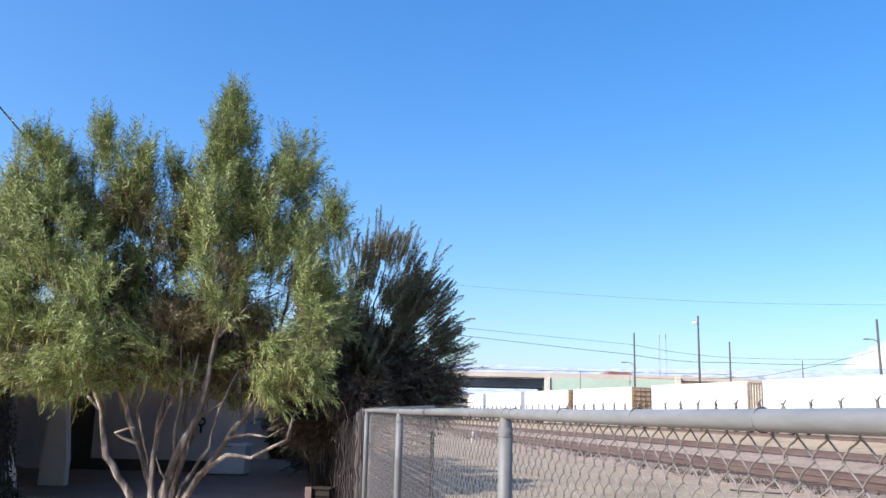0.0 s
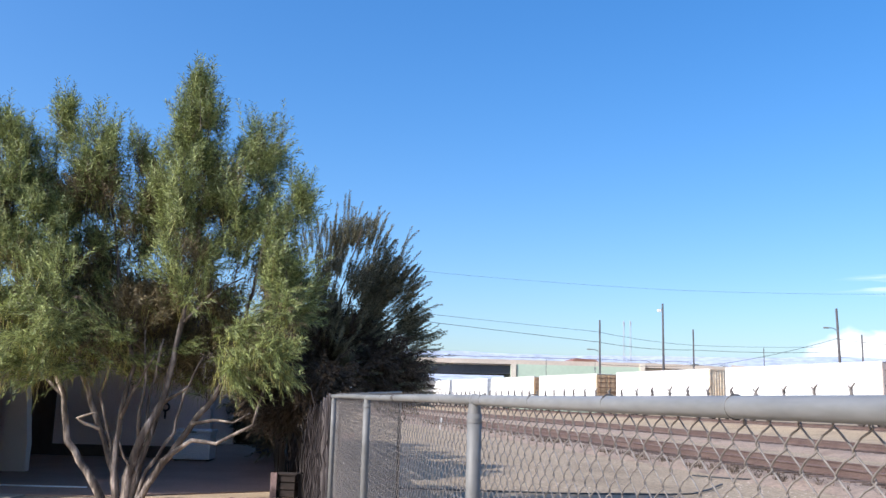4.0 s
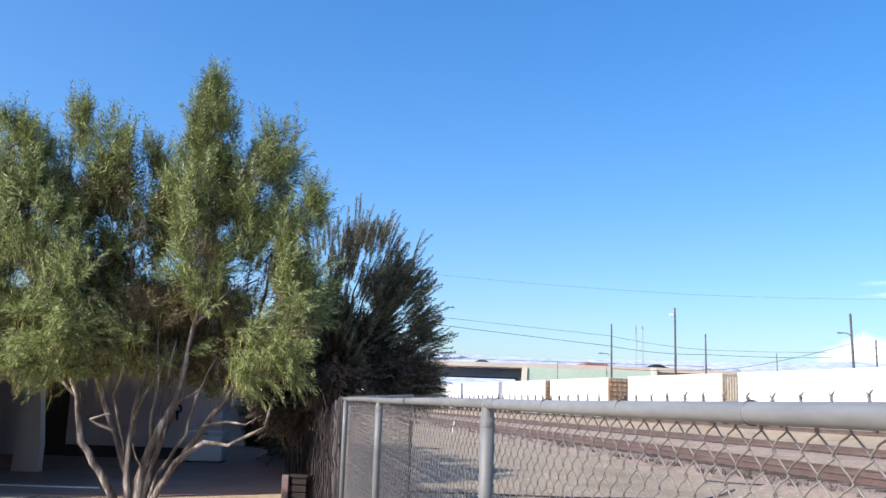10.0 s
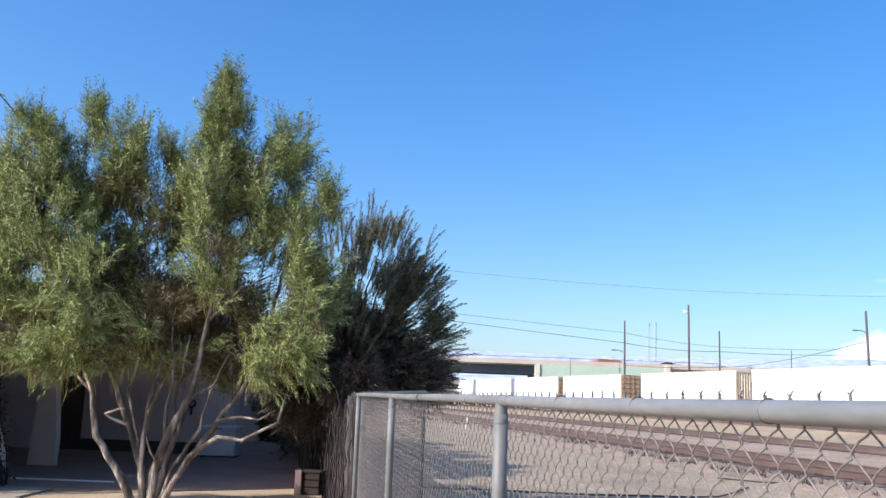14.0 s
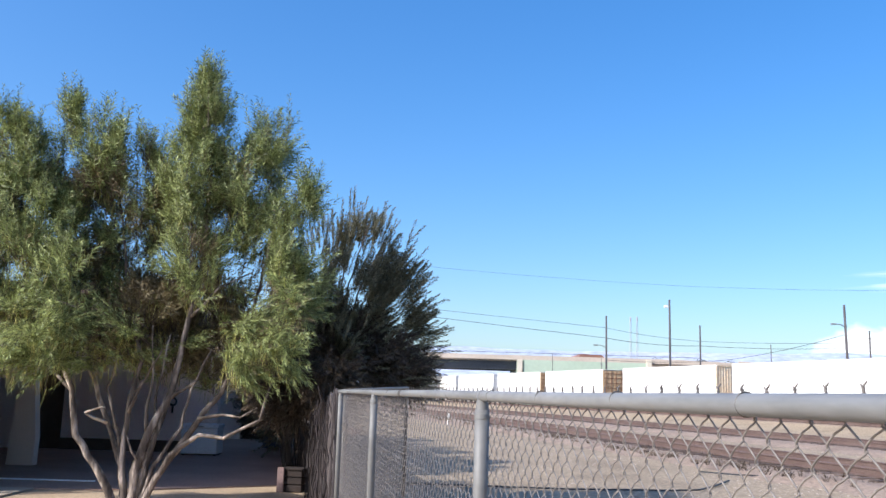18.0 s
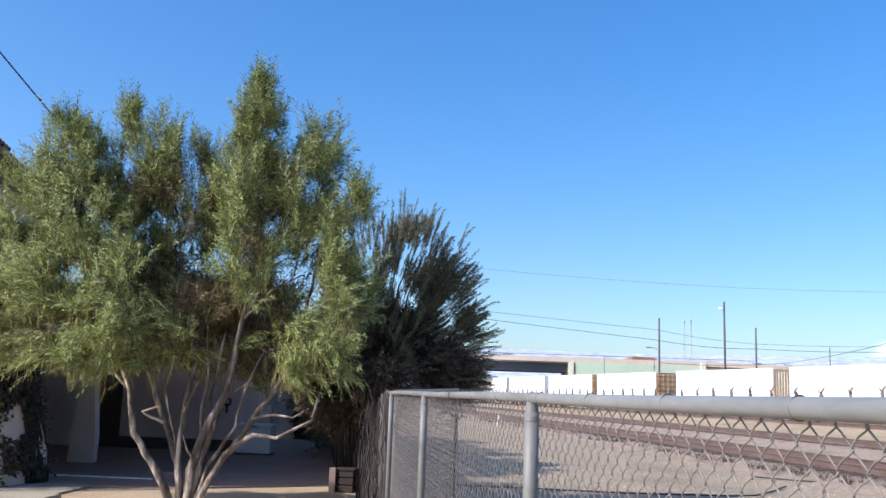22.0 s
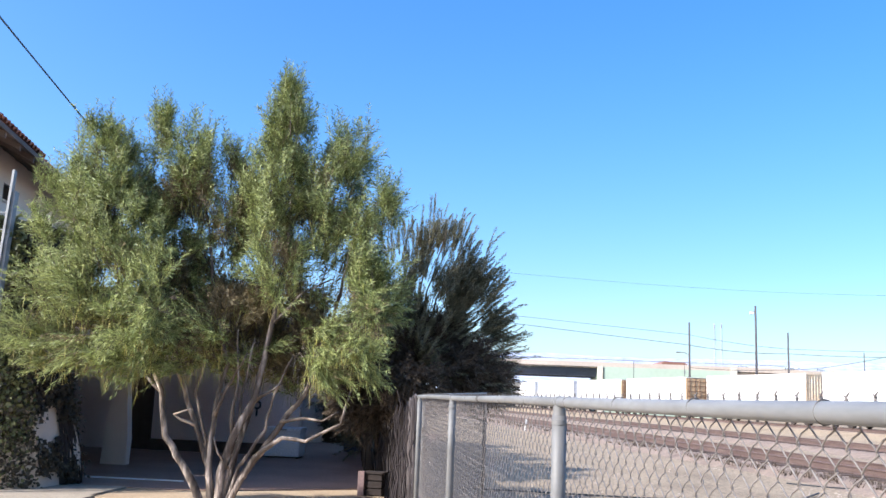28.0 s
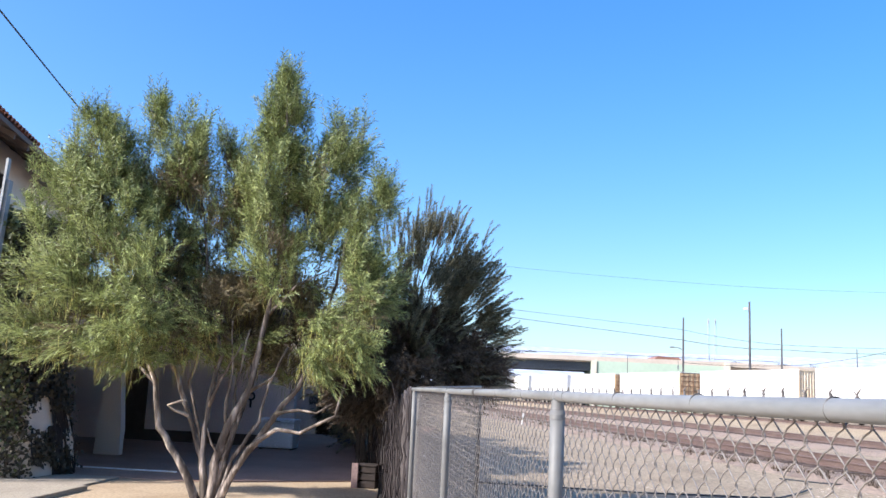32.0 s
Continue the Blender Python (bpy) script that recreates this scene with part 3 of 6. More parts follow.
for x in (-70, -30):
    p = part("pier", boxes((x - 0.7, x + 0.7, OY - 5.4, OY - 4.2, 0, 4.9), (x - 0.7, x + 0.7, OY + 4.2, OY + 5.4, 0, 4.9), (x - 0.8, x + 0.8, OY - 6, OY + 6, 4.9, 5.75)), BRIDGE_TAN, over)


def ramp_z(x):
    """Road level along the overpass: level, then falling to the plain."""
    return 7.72 if x < 44 else max(0.46, 7.72 - (x - 44) * 0.045)


XS = [-450, -300, -150] + list(range(-140, 300, 10)) + [420, 560]


def strip(y0, y1, dz0, dz1, material, name, parent, label="", x_from=-460, base=None):
    bm = bmesh.new()
    rows = []
    for x in (v for v in XS if v >= x_from):
        zt = ramp_z(x)
        lo = zt + dz0 if base is None else base
        rows.append([bm.verts.new(p) for p in ((x, y0, lo), (x, y1, lo), (x, y1, zt + dz1), (x, y0, zt + dz1))])
    for a, b in zip(rows, rows[1:]):
        for k in range(4):
            bm.faces.new((a[k], a[(k + 1) % 4], b[(k + 1) % 4], b[k]))
    bm.faces.new(rows[0])
    bm.faces.new(rows[-1][::-1])
    return part(name, bm, material, parent, label)


strip(OY - 5.6, OY + 5.6, -0.40, -0.32, ASPHALT, "roadway", over)
strip(OY - 6.25, OY - 5.6, -0.33, 0.42, BRIDGE_TAN, "parapet", over, "tan concrete parapet")
strip(OY + 5.6, OY + 6.25, -0.33, 0.42, BRIDGE_TAN, "parapet", over, "tan concrete parapet")
strip(OY - 6.2, OY - 5.92, 0.4, 0.75, BRIDGE_TAN, "barrier_wall", over, "tan barrier wall along the ramp", 50)
strip(OY - 5.6, OY + 6.2, -0.8, -0.42, BRIDGE_TAN, "embankment", over, "tan earth fill", 20, -0.1)
# west embankment
part("embankment", boxes((-460, -150, OY - 6.2, OY + 6.2, -0.1, 7.28)), BRIDGE_TAN, over)
# thin handrail line along the parapet
part("handrail", tubes(([(-150, OY - 6.08, 8.55), (44, OY - 6.08, 8.55)], 0.035), sides=5), STEEL_DARK, over)
# brown roofed building behind the overpass; scrub at road height follows below
bg = thing("warehouse", "low building with a brown sheet roof behind the overpass", "building")
part("wall", boxes((33.4, 38.8, 200, 214, 0, 10.5)), CREAM, bg)
bm = bmesh.new()
prism(bm, [(33.0, 10.5), (39.2, 10.5), (38.4, 11.15), (33.8, 11.4)], 199, 215)
part("roof", bm, ROOFBROWN, bg, "rust-brown sheet roof")

# ---- mountains and clouds far away ----
def ridge(name, dist, az0, az1, el, rough, material, label, seed):
    rng = random.Random(seed)
    n = 90
    top, bot = [], []
    for i in range(n + 1):
        a = radians(az0 + (az1 - az0) * i / n)
        e = el + rough * (noise.noise(Vector((i * 0.13, seed, 0))) + 0.45 * noise.noise(Vector((i * 0.45, seed, 3))) + 0.2 * noise.noise(Vector((i * 1.3, seed, 7))))
        d = dist * (1 + 0.05 * noise.noise(Vector((i * 0.2, seed, 9))))
        top.append((-math.sin(a) * d, math.cos(a) * d, d * math.tan(radians(e))))
        bot.append((-math.sin(a) * d * 0.75, math.cos(a) * d * 0.75, -5))
    verts = top + bot
    faces = [(i, i + 1, n + 2 + i, n + 1 + i) for i in range(n)]
    ob = quads_object(name, verts, faces, material)
    return tagged(ob, label, "backdrop", "", "structure")


ridge("backdrop_mountains", 3400, 70, -75, 3.02, 0.26, HILL, "desert mountains on the horizon, pale blue haze in their colour", 4)

# ---- chain-link fence beside the camera ----
H2 = 0.0359  # half a mesh diamond across
V2 = 0.0318  # and half one down
TOP_Z = 1.5585
fence = thing("chain_link_fence", "galvanised chain-link fence with a thick top rail and twisted wire barbs", "fence", m=FENCE_M)


def pipe(points, r, sides=20):
    bm = bmesh.new()
    tube(bm, points, r, sides)
    return bm


part("top_rail", pipe([(x * 0.5, 0, RAIL_Z + 0.002 * math.sin(x * 0.9)) for x in range(-12, 13)] + [(6.32, 0, RAIL_Z)], 0.0170, 28), GALV, fence, "thick round grey top rail", smooth=True)
# the swaged joint sleeve on the rail and the wire ties
part("rail_sleeve", pipe([(1.83, 0, RAIL_Z), (1.89, 0, RAIL_Z)], 0.0190, 24), TIE, fence, "dark rail sleeve")
for y in (0.83, 1.317, 1.807, 2.316, 2.845, 3.5, 4.1, 5.3, 7.1, 8.0):
    s = (y - 2.96) / FDIR.y
    bm = bmesh.new()
    torus(bm, pose(s, -0.002, RAIL_Z, 3, 90, 6), 0.0182, 0.0014, 22, 6)
    part("tie", bm, TIE, fence)


def fence_post(s, lean=0.0, r=0.0242):
    base = part("post", pipe([(s - lean, 0, -0.05), (s - 0.2 * lean, 0, 1.2), (s, 0, RAIL_Z - 0.045)], r, 24), GALV_POST, fence, smooth=True)
    cap = part("loop_cap", pipe([(s, 0, RAIL_Z - 0.075), (s, 0, RAIL_Z - 0.012)], [r + 0.0016, r * 0.8], 24), GALV_POST, base, "pressed loop cap holding the rail")
    bm = bmesh.new()
    for dx in (-0.014, 0.014):
        torus(bm, pose(s + dx, 0, RAIL_Z, 0, 90, 0), 0.0180, 0.002, 24, 6)
    tube(bm, [(s - 0.014, 0, RAIL_Z), (s + 0.014, 0, RAIL_Z)], 0.0184, 24)
    part("cap_ring", bm, GALV, base, smooth=True)


for s, lean in ((-3.05, 0), (0.0, 0.0), (3.15, 0.02), (6.08, 0.06)):
    fence_post(s, lean)


def picket_mesh(odd, rows, thick=0.0016, material=WIRE):
    """One zigzag wire of the netting, its twisted barb on top; rows of half diamonds."""
    w, pts = 0.0021, []
    x0 = H2 if odd else 0.0
    if odd:  # the two twisted ends stand out over the rail like a small fork
        pts += [(x0 + 0.0040, 0.001, TOP_Z + 0.0172), (x0 + 0.0008, 0.001, TOP_Z + 0.0142)]
    else:
        pts += [(x0 - 0.0092, 0.001, TOP_Z + 0.0208), (x0 - 0.0050, 0.001, TOP_Z + 0.0176), (x0 - 0.0008, 0.001, TOP_Z + 0.0142)]
    for i in range(10):
        a = i * 1.5 + (math.pi if odd else 0)
        pts.append((x0 + 0.0011 * math.cos(a), 0.0011 * math.sin(a), TOP_Z + 0.0130 - i * 0.0014))
    for j in range(rows):
        here = (x0, H2 - x0)[j % 2]
        there = H2 - here
        z = TOP_Z - j * V2
        side = w if there > here else -w
        over = 0.0022 if there > here else -0.0022  # the wires hook past each other
        if j:
            pts.append((here - over, 0, z - 0.001))
        pts.append((here + 0.10 * (there - here), side, z - 0.20 * V2))
        if there > here:
            pts.append((here + 0.44 * (there - here), side * 1.6, z - 0.40 * V2))
            pts.append((here + 0.80 * (there - here), side * 1.3, z - 0.70 * V2))
            pts.append((here + 0.97 * (there - here), side * 1.0, z - 0.90 * V2))
        else:
            pts.append((here + 0.90 * (there - here), side, z - 0.88 * V2))
    bm = bmesh.new()
    tube(bm, pts, [thick * 0.62, thick * 0.85] + [thick] * (len(pts) - 2), 5)
    return mesh_from("wire", bm, material, True)


ROWS = 47
WIRE_E, WIRE_O = picket_mesh(False, ROWS), picket_mesh(True, ROWS)
k = int(-3.1 / H2)
while k * H2 < 6.16:
    jitter = pose((k + 1) * H2, -0.0250, 0.0015 * math.sin(k * 12.9898), 0.05 * math.sin(k * 1.7), 0.05 * math.sin(k * 0.83), 0)
    piece("wire", WIRE_O if k % 2 else WIRE_E, fence, jitter)
    k += 1

# small white scraps caught in the netting
for s, z in ((0.727, 1.462), (0.736, 1.4346), (5.663, 1.4936), (5.05, 0.9676)):
    bm = bmesh.new()
    box(bm, s - 0.007, s + 0.007, -0.036, -0.030, z - 0.010, z + 0.010, 0.002)
    scrap = part("paper_scrap", bm, VINYL)
    scrap.matrix_world = FENCE_M
    tagged(scrap, "small white scrap caught in the chain-link netting", "litter", "scraps in the fence")

# open gate leaf behind the corner post
GA, GB = on_fence(9.12, 0, 0.06), Vector((-0.30, 11.5, 0))
gyaw = math.degrees(math.atan2((GB - GA).y, (GB - GA).x))
glen = (GB - GA).length
gate = thing("yard_gate", "chain-link gate leaf of thick dark wire standing open into the yard", "gate", m=Matrix.Translation(GA) @ pose(0, 0, 0, 0, 0, gyaw))
part("gate_frame", tubes(([(0, 0, 0.08), (0, 0, 1.56), (glen, 0, 1.62), (glen, 0, 0.08), (0, 0, 0.08)], 0.017), sides=12), GALV, gate, smooth=True)
part("gate_upright", tubes(([(glen - 0.02, 0.0, 0.02), (glen - 0.02, 0.0, 1.3)], 0.026), sides=12), STEEL_DARK, gate, "dark steel end upright", smooth=True)
for y in (0.5, 1.2):
    part("hinge", boxes((-0.05, 0.03, -0.03, 0.03, y - 0.03, y + 0.03), bevel=0.006), STEEL_DARK, gate)
GATE_E, GATE_O = picket_mesh(False, ROWS, 0.0027, TIE), picket_mesh(True, ROWS, 0.0027, TIE)
for k in range(int(glen / H2) - 1):
    piece("wire", GATE_O if k % 2 else GATE_E, gate, pose(k * H2 + 0.03, 0.0, -0.01, 0, 0.3 * math.sin(k), 0))

# ---- fence of weathered slats running on from the corner ----
slats = thing("slat_fence", "dark weathered wooden slat fence overgrown with dry stems", "fence", m=FENCE_M)
rng = random.Random(11)
for s in (6.45, 9.4, 12.4, 15.4, 18.4, 21.4):
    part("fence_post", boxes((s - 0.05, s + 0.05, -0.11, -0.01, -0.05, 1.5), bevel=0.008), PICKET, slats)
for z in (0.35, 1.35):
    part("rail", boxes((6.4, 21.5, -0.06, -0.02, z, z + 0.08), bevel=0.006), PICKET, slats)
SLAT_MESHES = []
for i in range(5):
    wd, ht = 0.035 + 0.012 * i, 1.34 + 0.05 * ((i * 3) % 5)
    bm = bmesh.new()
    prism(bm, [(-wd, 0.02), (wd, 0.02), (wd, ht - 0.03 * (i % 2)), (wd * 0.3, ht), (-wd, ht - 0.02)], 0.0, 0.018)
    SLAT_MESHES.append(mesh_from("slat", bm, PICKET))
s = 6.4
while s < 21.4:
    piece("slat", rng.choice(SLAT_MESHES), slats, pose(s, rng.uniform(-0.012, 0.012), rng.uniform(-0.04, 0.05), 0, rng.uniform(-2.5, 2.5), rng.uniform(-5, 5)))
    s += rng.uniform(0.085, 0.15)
bm = bmesh.new()
for i in range(46):
    s, y = rng.uniform(6.3, 16), rng.uniform(0.03, 0.16)
    pts, x, z = [], s, 0.0
    while z < rng.uniform(1.2, 1.9):
        pts.append((x, y + rng.uniform(-0.03, 0.03), z))
        x += rng.uniform(-0.022, 0.03)
        z += 0.16
    tube(bm, pts, [0.012 * (1 - 0.6 * i2 / len(pts)) for i2 in range(len(pts))], 5)
tagged(part("stem_tangle", bm, IVY_DRY, slats, "tangle of dry grey-brown stems"), kind="stuff")

# ---- house lot: slab, house, porch, back building ----
rngh = random.Random(5)
slab = part("slab", boxes((-14, -8.62, 10.0, 13.3, -0.05, 0.03), (-8.6, -5.75, 10.4, 13.35, -0.05, 0.03), bevel=0.012), CONCRETE)
tagged(slab, "pale concrete paving slabs with a joint beside the dirt", "paving", "", "structure")
kerb = part("slab_step", boxes((-6.25, -5.55, 9.2, 11.9, -0.05, 0.06), bevel=0.012), CONCRETE)
tagged(kerb, "raised concrete edging strip at the slab's corner", "paving", "", "structure")
# floor sheet cut along the house's shadow edge, shade put into its colour
bm = bmesh.new()
plan = [(-14, 14.4), (-7.0, 14.4), (-6.75, 13.45), (-5.72, 13.42), (-4.9, 13.45), (-4.2, 13.72), (-3.3, 14.2), (-2.45, 14.72), (-2.75, 37.9), (-14, 37.9)]
low, top = [bm.verts.new((x, y, -0.05)) for x, y in plan], [bm.verts.new((x, y, 0.015)) for x, y in plan]
bm.faces.new(low[::-1])
bm.faces.new(top)
for k in range(len(plan)):
    bm.faces.new((low[k - 1], low[k], top[k], top[k - 1]))
porch_floor = part("porch_floor", bm, FLOOR_SHADE)
tagged(porch_floor, "porch and passage floor, the house's shade put into its colour", "paving", "", "structure")

house = thing("house", "two-storey pale stucco house with red tile roof and green bargeboard", "house", m=Matrix.Translation((-8.34, 13.0, 0)) @ pose(0, 0, 0, 0, 0, 13.6) @ Matrix.Translation((8.34, -13.0, 0)))
# upper storey: gable faces the camera, eave runs back along x = -8.34
EX, EY, EZ, RX, RZ = -8.34, 13.0, 5.63, -12.6, 7.73
WX, WY = -9.16, 13.75
bm = bmesh.new()
prism(bm, [(WX, 0.0), (WX, 5.93), (RX, 7.62), (-16.3, 5.78), (-16.3, 0.0)], WY, WY + 0.25)
part("front_wall", bm, STUCCO, house)
# side wall with a window opening
SWY0, SWY1 = 16.22, 16.62
part("side_wall", boxes((WX - 0.25, WX, WY + 0.25, SWY0, 0, 5.93), (WX - 0.25, WX, SWY1, 24.0, 0, 5.93), (WX - 0.25, WX, SWY0, SWY1, 0, 5.00), (WX - 0.25, WX, SWY0, SWY1, 5.33, 5.93)), STUCCO, house)
part("far_side_wall", boxes((-16.3, -16.05, WY + 0.25, 24.0, 0, 5.75)), STUCCO, house)
part("back_wall", boxes((-16.3, WX, 24.0, 24.25, 0, 5.5)), STUCCO, house)
win = part("window", boxes((WX - 0.18, WX - 0.15, SWY0, SWY1, 5.00, 5.33)), DARKGLASS, house, "dark narrow window pane")
part("frame", boxes((WX - 0.16, WX + 0.005, SWY0, SWY0 + 0.03, 5.00, 5.33), (WX - 0.16, WX + 0.005, SWY1 - 0.03, SWY1, 5.00, 5.33), (WX - 0.16, WX + 0.005, SWY0 + 0.03, SWY1 - 0.03, 5.30, 5.33)), DARK_WOOD, win, "dark wooden window frame")
part("sill", boxes((WX, WX + 0.04, SWY0 - 0.03, SWY1 + 0.03, 4.96, 5.00)), STUCCO, win)
# roof slopes
slope = (RZ - EZ) / (EX - RX)
bm = bmesh.new()
prism(bm, [(EX, EZ), (EX, EZ + 0.06), (RX, RZ + 0.06), (RX, RZ)], EY, 24.6)
part("roof_slope", bm, DARK_WOOD, house)
bm = bmesh.new()
prism(bm, [(2 * RX - EX, EZ), (RX, RZ), (RX, RZ + 0.06), (2 * RX - EX, EZ + 0.06)], EY, 24.6)
part("roof_slope", bm, DARK_WOOD, house)
bm = bmesh.new()
prism(bm, [(EX, EZ - 0.20), (EX, EZ), (RX, RZ), (RX, RZ - 0.20)], EY - 0.03, EY + 0.01)
part("bargeboard", bm, GREEN_PAINT, house, "dark green bargeboard along the gable")
bm = bmesh.new()
prism(bm, [(2 * RX - EX, EZ - 0.20), (RX, RZ - 0.20), (RX, RZ), (2 * RX - EX, EZ)], EY - 0.03, EY + 0.01)
part("bargeboard", bm, GREEN_PAINT, house)
part("eave_board", boxes((EX + 0.02, EX + 0.05, EY - 0.03, 24.6, EZ - 0.03, EZ + 0.055)), DARK_WOOD, house, "dark brown eave board")
for i in range(14):
    y = EY + 0.5 + i * 0.8
    bm = bmesh.new()
    prism(bm, [(EX + 0.0, EZ - 0.12), (EX + 0.0, EZ - 0.01), (WX - 0.2, EZ - 0.01 + slope * (EX - WX + 0.2)), (WX - 0.2, EZ - 0.13 + slope * (EX - WX + 0.2))], y, y + 0.07)
    part("rafter_tail", bm, DARK_WOOD, house)
bm = bmesh.new()
R_ = 0.085
n_ = 8
a0 = [bm.verts.new((0, R_ * math.cos(math.pi * k / n_), R_ * math.sin(math.pi * k / n_) * 0.9 + 0.035)) for k in range(n_ + 1)]
a1 = [bm.verts.new((0.42, R_ * 0.86 * math.cos(math.pi * k / n_), R_ * 0.86 * math.sin(math.pi * k / n_) * 0.9 + 0.015)) for k in range(n_ + 1)]
b0 = [bm.verts.new((0, (R_ - 0.016) * math.cos(math.pi * k / n_), (R_ - 0.016) * math.sin(math.pi * k / n_) * 0.9 + 0.03)) for k in range(n_ + 1)]
for k in range(n_):
    bm.faces.new((a0[k], a0[k + 1], a1[k + 1], a1[k]))
    bm.faces.new((a0[k], b0[k], b0[k + 1], a0[k + 1]))
TILE = mesh_from("roof_tile", bm, TERRACOTTA, True)
ang = math.degrees(math.atan(slope))
rows_n = int((EX - RX) / math.cos(radians(ang)) / 0.36)
for r in range(rows_n):
    for c in range(14):
        x = EX + 0.03 - r * 0.36 * math.cos(radians(ang))
        z = EZ + 0.06 + r * 0.36 * math.sin(radians(ang)) + 0.012 * (r % 2)
        if c < (14 if r < 8 else 4):
            piece("roof_tile", TILE, house, pose(x, EY + 0.06 + c * 0.19, z, 0, 0, 180) @ pose(0, 0, 0, 0, -ang, 0))
# low roof cover beyond the single tiles
bm = bmesh.new()
ys = [15.75 + i * 0.0475 for i in range(int(8.8 / 0.0475))]
v0 = [bm.verts.new((EX + 0.02, y, EZ + 0.07 + 0.05 * abs(math.sin(math.pi * i / 4)))) for i, y in enumerate(ys)]
v1 = [bm.verts.new((RX, y, RZ + 0.07 + 0.05 * abs(math.sin(math.pi * i / 4)))) for i, y in enumerate(ys)]
for i in range(len(ys) - 1):
    bm.faces.new((v0[i], v0[i + 1], v1[i + 1], v1[i]))
tagged(part("tile_field", bm, TERRACOTTA, house, "rows of red barrel tiles"), kind="stuff")
part("chimney", boxes((-10.6, -9.31, 14.6, 15.30, 5.9, 6.95), bevel=0.03), STUCCO, house, "square stucco chimney block")
part("vent_pipe", pipe([(-10.6, 14.54, 7.1), (-9.36, 14.54, 7.1), (-9.27, 14.54, 7.07), (-9.24, 14.56, 7.0), (-9.26, 14.58, 6.86), (-9.36, 14.61, 6.80)], 0.045, 12), VINYL, house, "white bent pipe", smooth=True)
part("pipe_stay", pipe([(-9.72, 14.56, 6.1), (-9.72, 14.56, 7.08)], 0.022, 10), GALV, house)

# ivy-grown wing wall in front of the porch, with a recessed doorway beside it
wing = thing("porch_wall", "pale stucco porch wall thickly grown with dark ivy", "wall")
WF = 12.32
bm = bmesh.new()
rings = []
for z, xa, xb in ((0.0, -6.74, -6.62), (0.5, -6.83, -6.70), (1.2, -6.96, -6.92), (2.3, -7.16, -7.12), (3.9, -7.16, -7.12)):
    rings.append([bm.verts.new(p) for p in ((-7.66, WF, z), (xa, WF + 0.30, z), (xb, 13.70, z), (xb - 0.45, 13.82, z))])
bm.faces.new(rings[0][::-1])
bm.faces.new(rings[-1])
for r0, r1 in zip(rings, rings[1:]):
    for k in range(4):
        bm.faces.new((r0[k], r0[(k + 1) % 4], r1[(k + 1) % 4], r1[k]))
part("wall_end", bm, STUCCO, wing, "flared stucco end of the wall")
part("wall_body", boxes((-14.5, -8.85, WF, WF + 0.35, 0, 3.9), (-8.85, -7.662, WF, WF + 0.35, 2.9, 3.9)), STUCCO, wing)
part("recess", boxes((-9.2, -7.5, 13.35, 13.55, 0, 3.8)), DARK_WOOD, wing, "dark maroon wooden door in a deep recess")
# unseen block, added to keep a slit of sun off the porch floor
part("parapet", boxes((-10.6, -8.9, WF, WF + 0.35, 3.99, 4.4)), STUCCO, wing)
part("coping", boxes((-14.5, -8.0, WF - 0.06, WF + 0.42, 3.9, 3.99), bevel=0.015), STUCCO, wing)


def leaf_cloud(n, place, size, material, name, parent, label="", seed=1, aspect=0.75):
    """Many small separate leaves; place(rng) gives a point and a normal."""
    rg = random.Random(seed)
    vs, fs = [], []
    for i in range(n):
        p, nrm = place(rg)
        d = Vector((rg.gauss(0, 1), rg.gauss(0, 1), rg.gauss(-0.6, 1)))
        nn = (Vector(nrm) + 0.55 * Vector((rg.gauss(0, 1), rg.gauss(0, 1), rg.gauss(0, 1)))).normalized()
        d = (d - nn * d.dot(nn))
        if d.length < 1e-4:
            continue
        d.normalize()
        o = nn.cross(d)
        L = size * rg.uniform(0.6, 1.3)
        W = L * aspect * 0.5
        b = len(vs)
        vs += [tuple(p), tuple(p + d * L * 0.4 + o * W + nn * L * 0.06), tuple(p + d * L - nn * L * 0.08), tuple(p + d * L * 0.4 - o * W + nn * L * 0.06)]
        fs.append((b, b + 1, b + 2, b + 3))
    return tagged(quads_object(name, vs, fs, material, parent, label), kind="stuff")


def wing_edge(z):
    """x of the flared corner at that height."""
    return -7.16 + 0.42 * max(0.0, 1 - z / 2.3)


def bare(a, z):
    """Patches where the stucco shows through; a is metres along the wall from its corner."""
    rag = 0.75 + 0.7 * noise.noise(Vector((a * 4.0, 9.0, z * 4.0)))
    return ((a - 0.28 - 0.35 * (z - 0.9)) / 0.36) ** 2 + ((z - 0.90) / 0.31) ** 2 < rag or ((a - 0.2) / 0.36) ** 2 + ((z - 0.1) / 0.17) ** 2 < rag


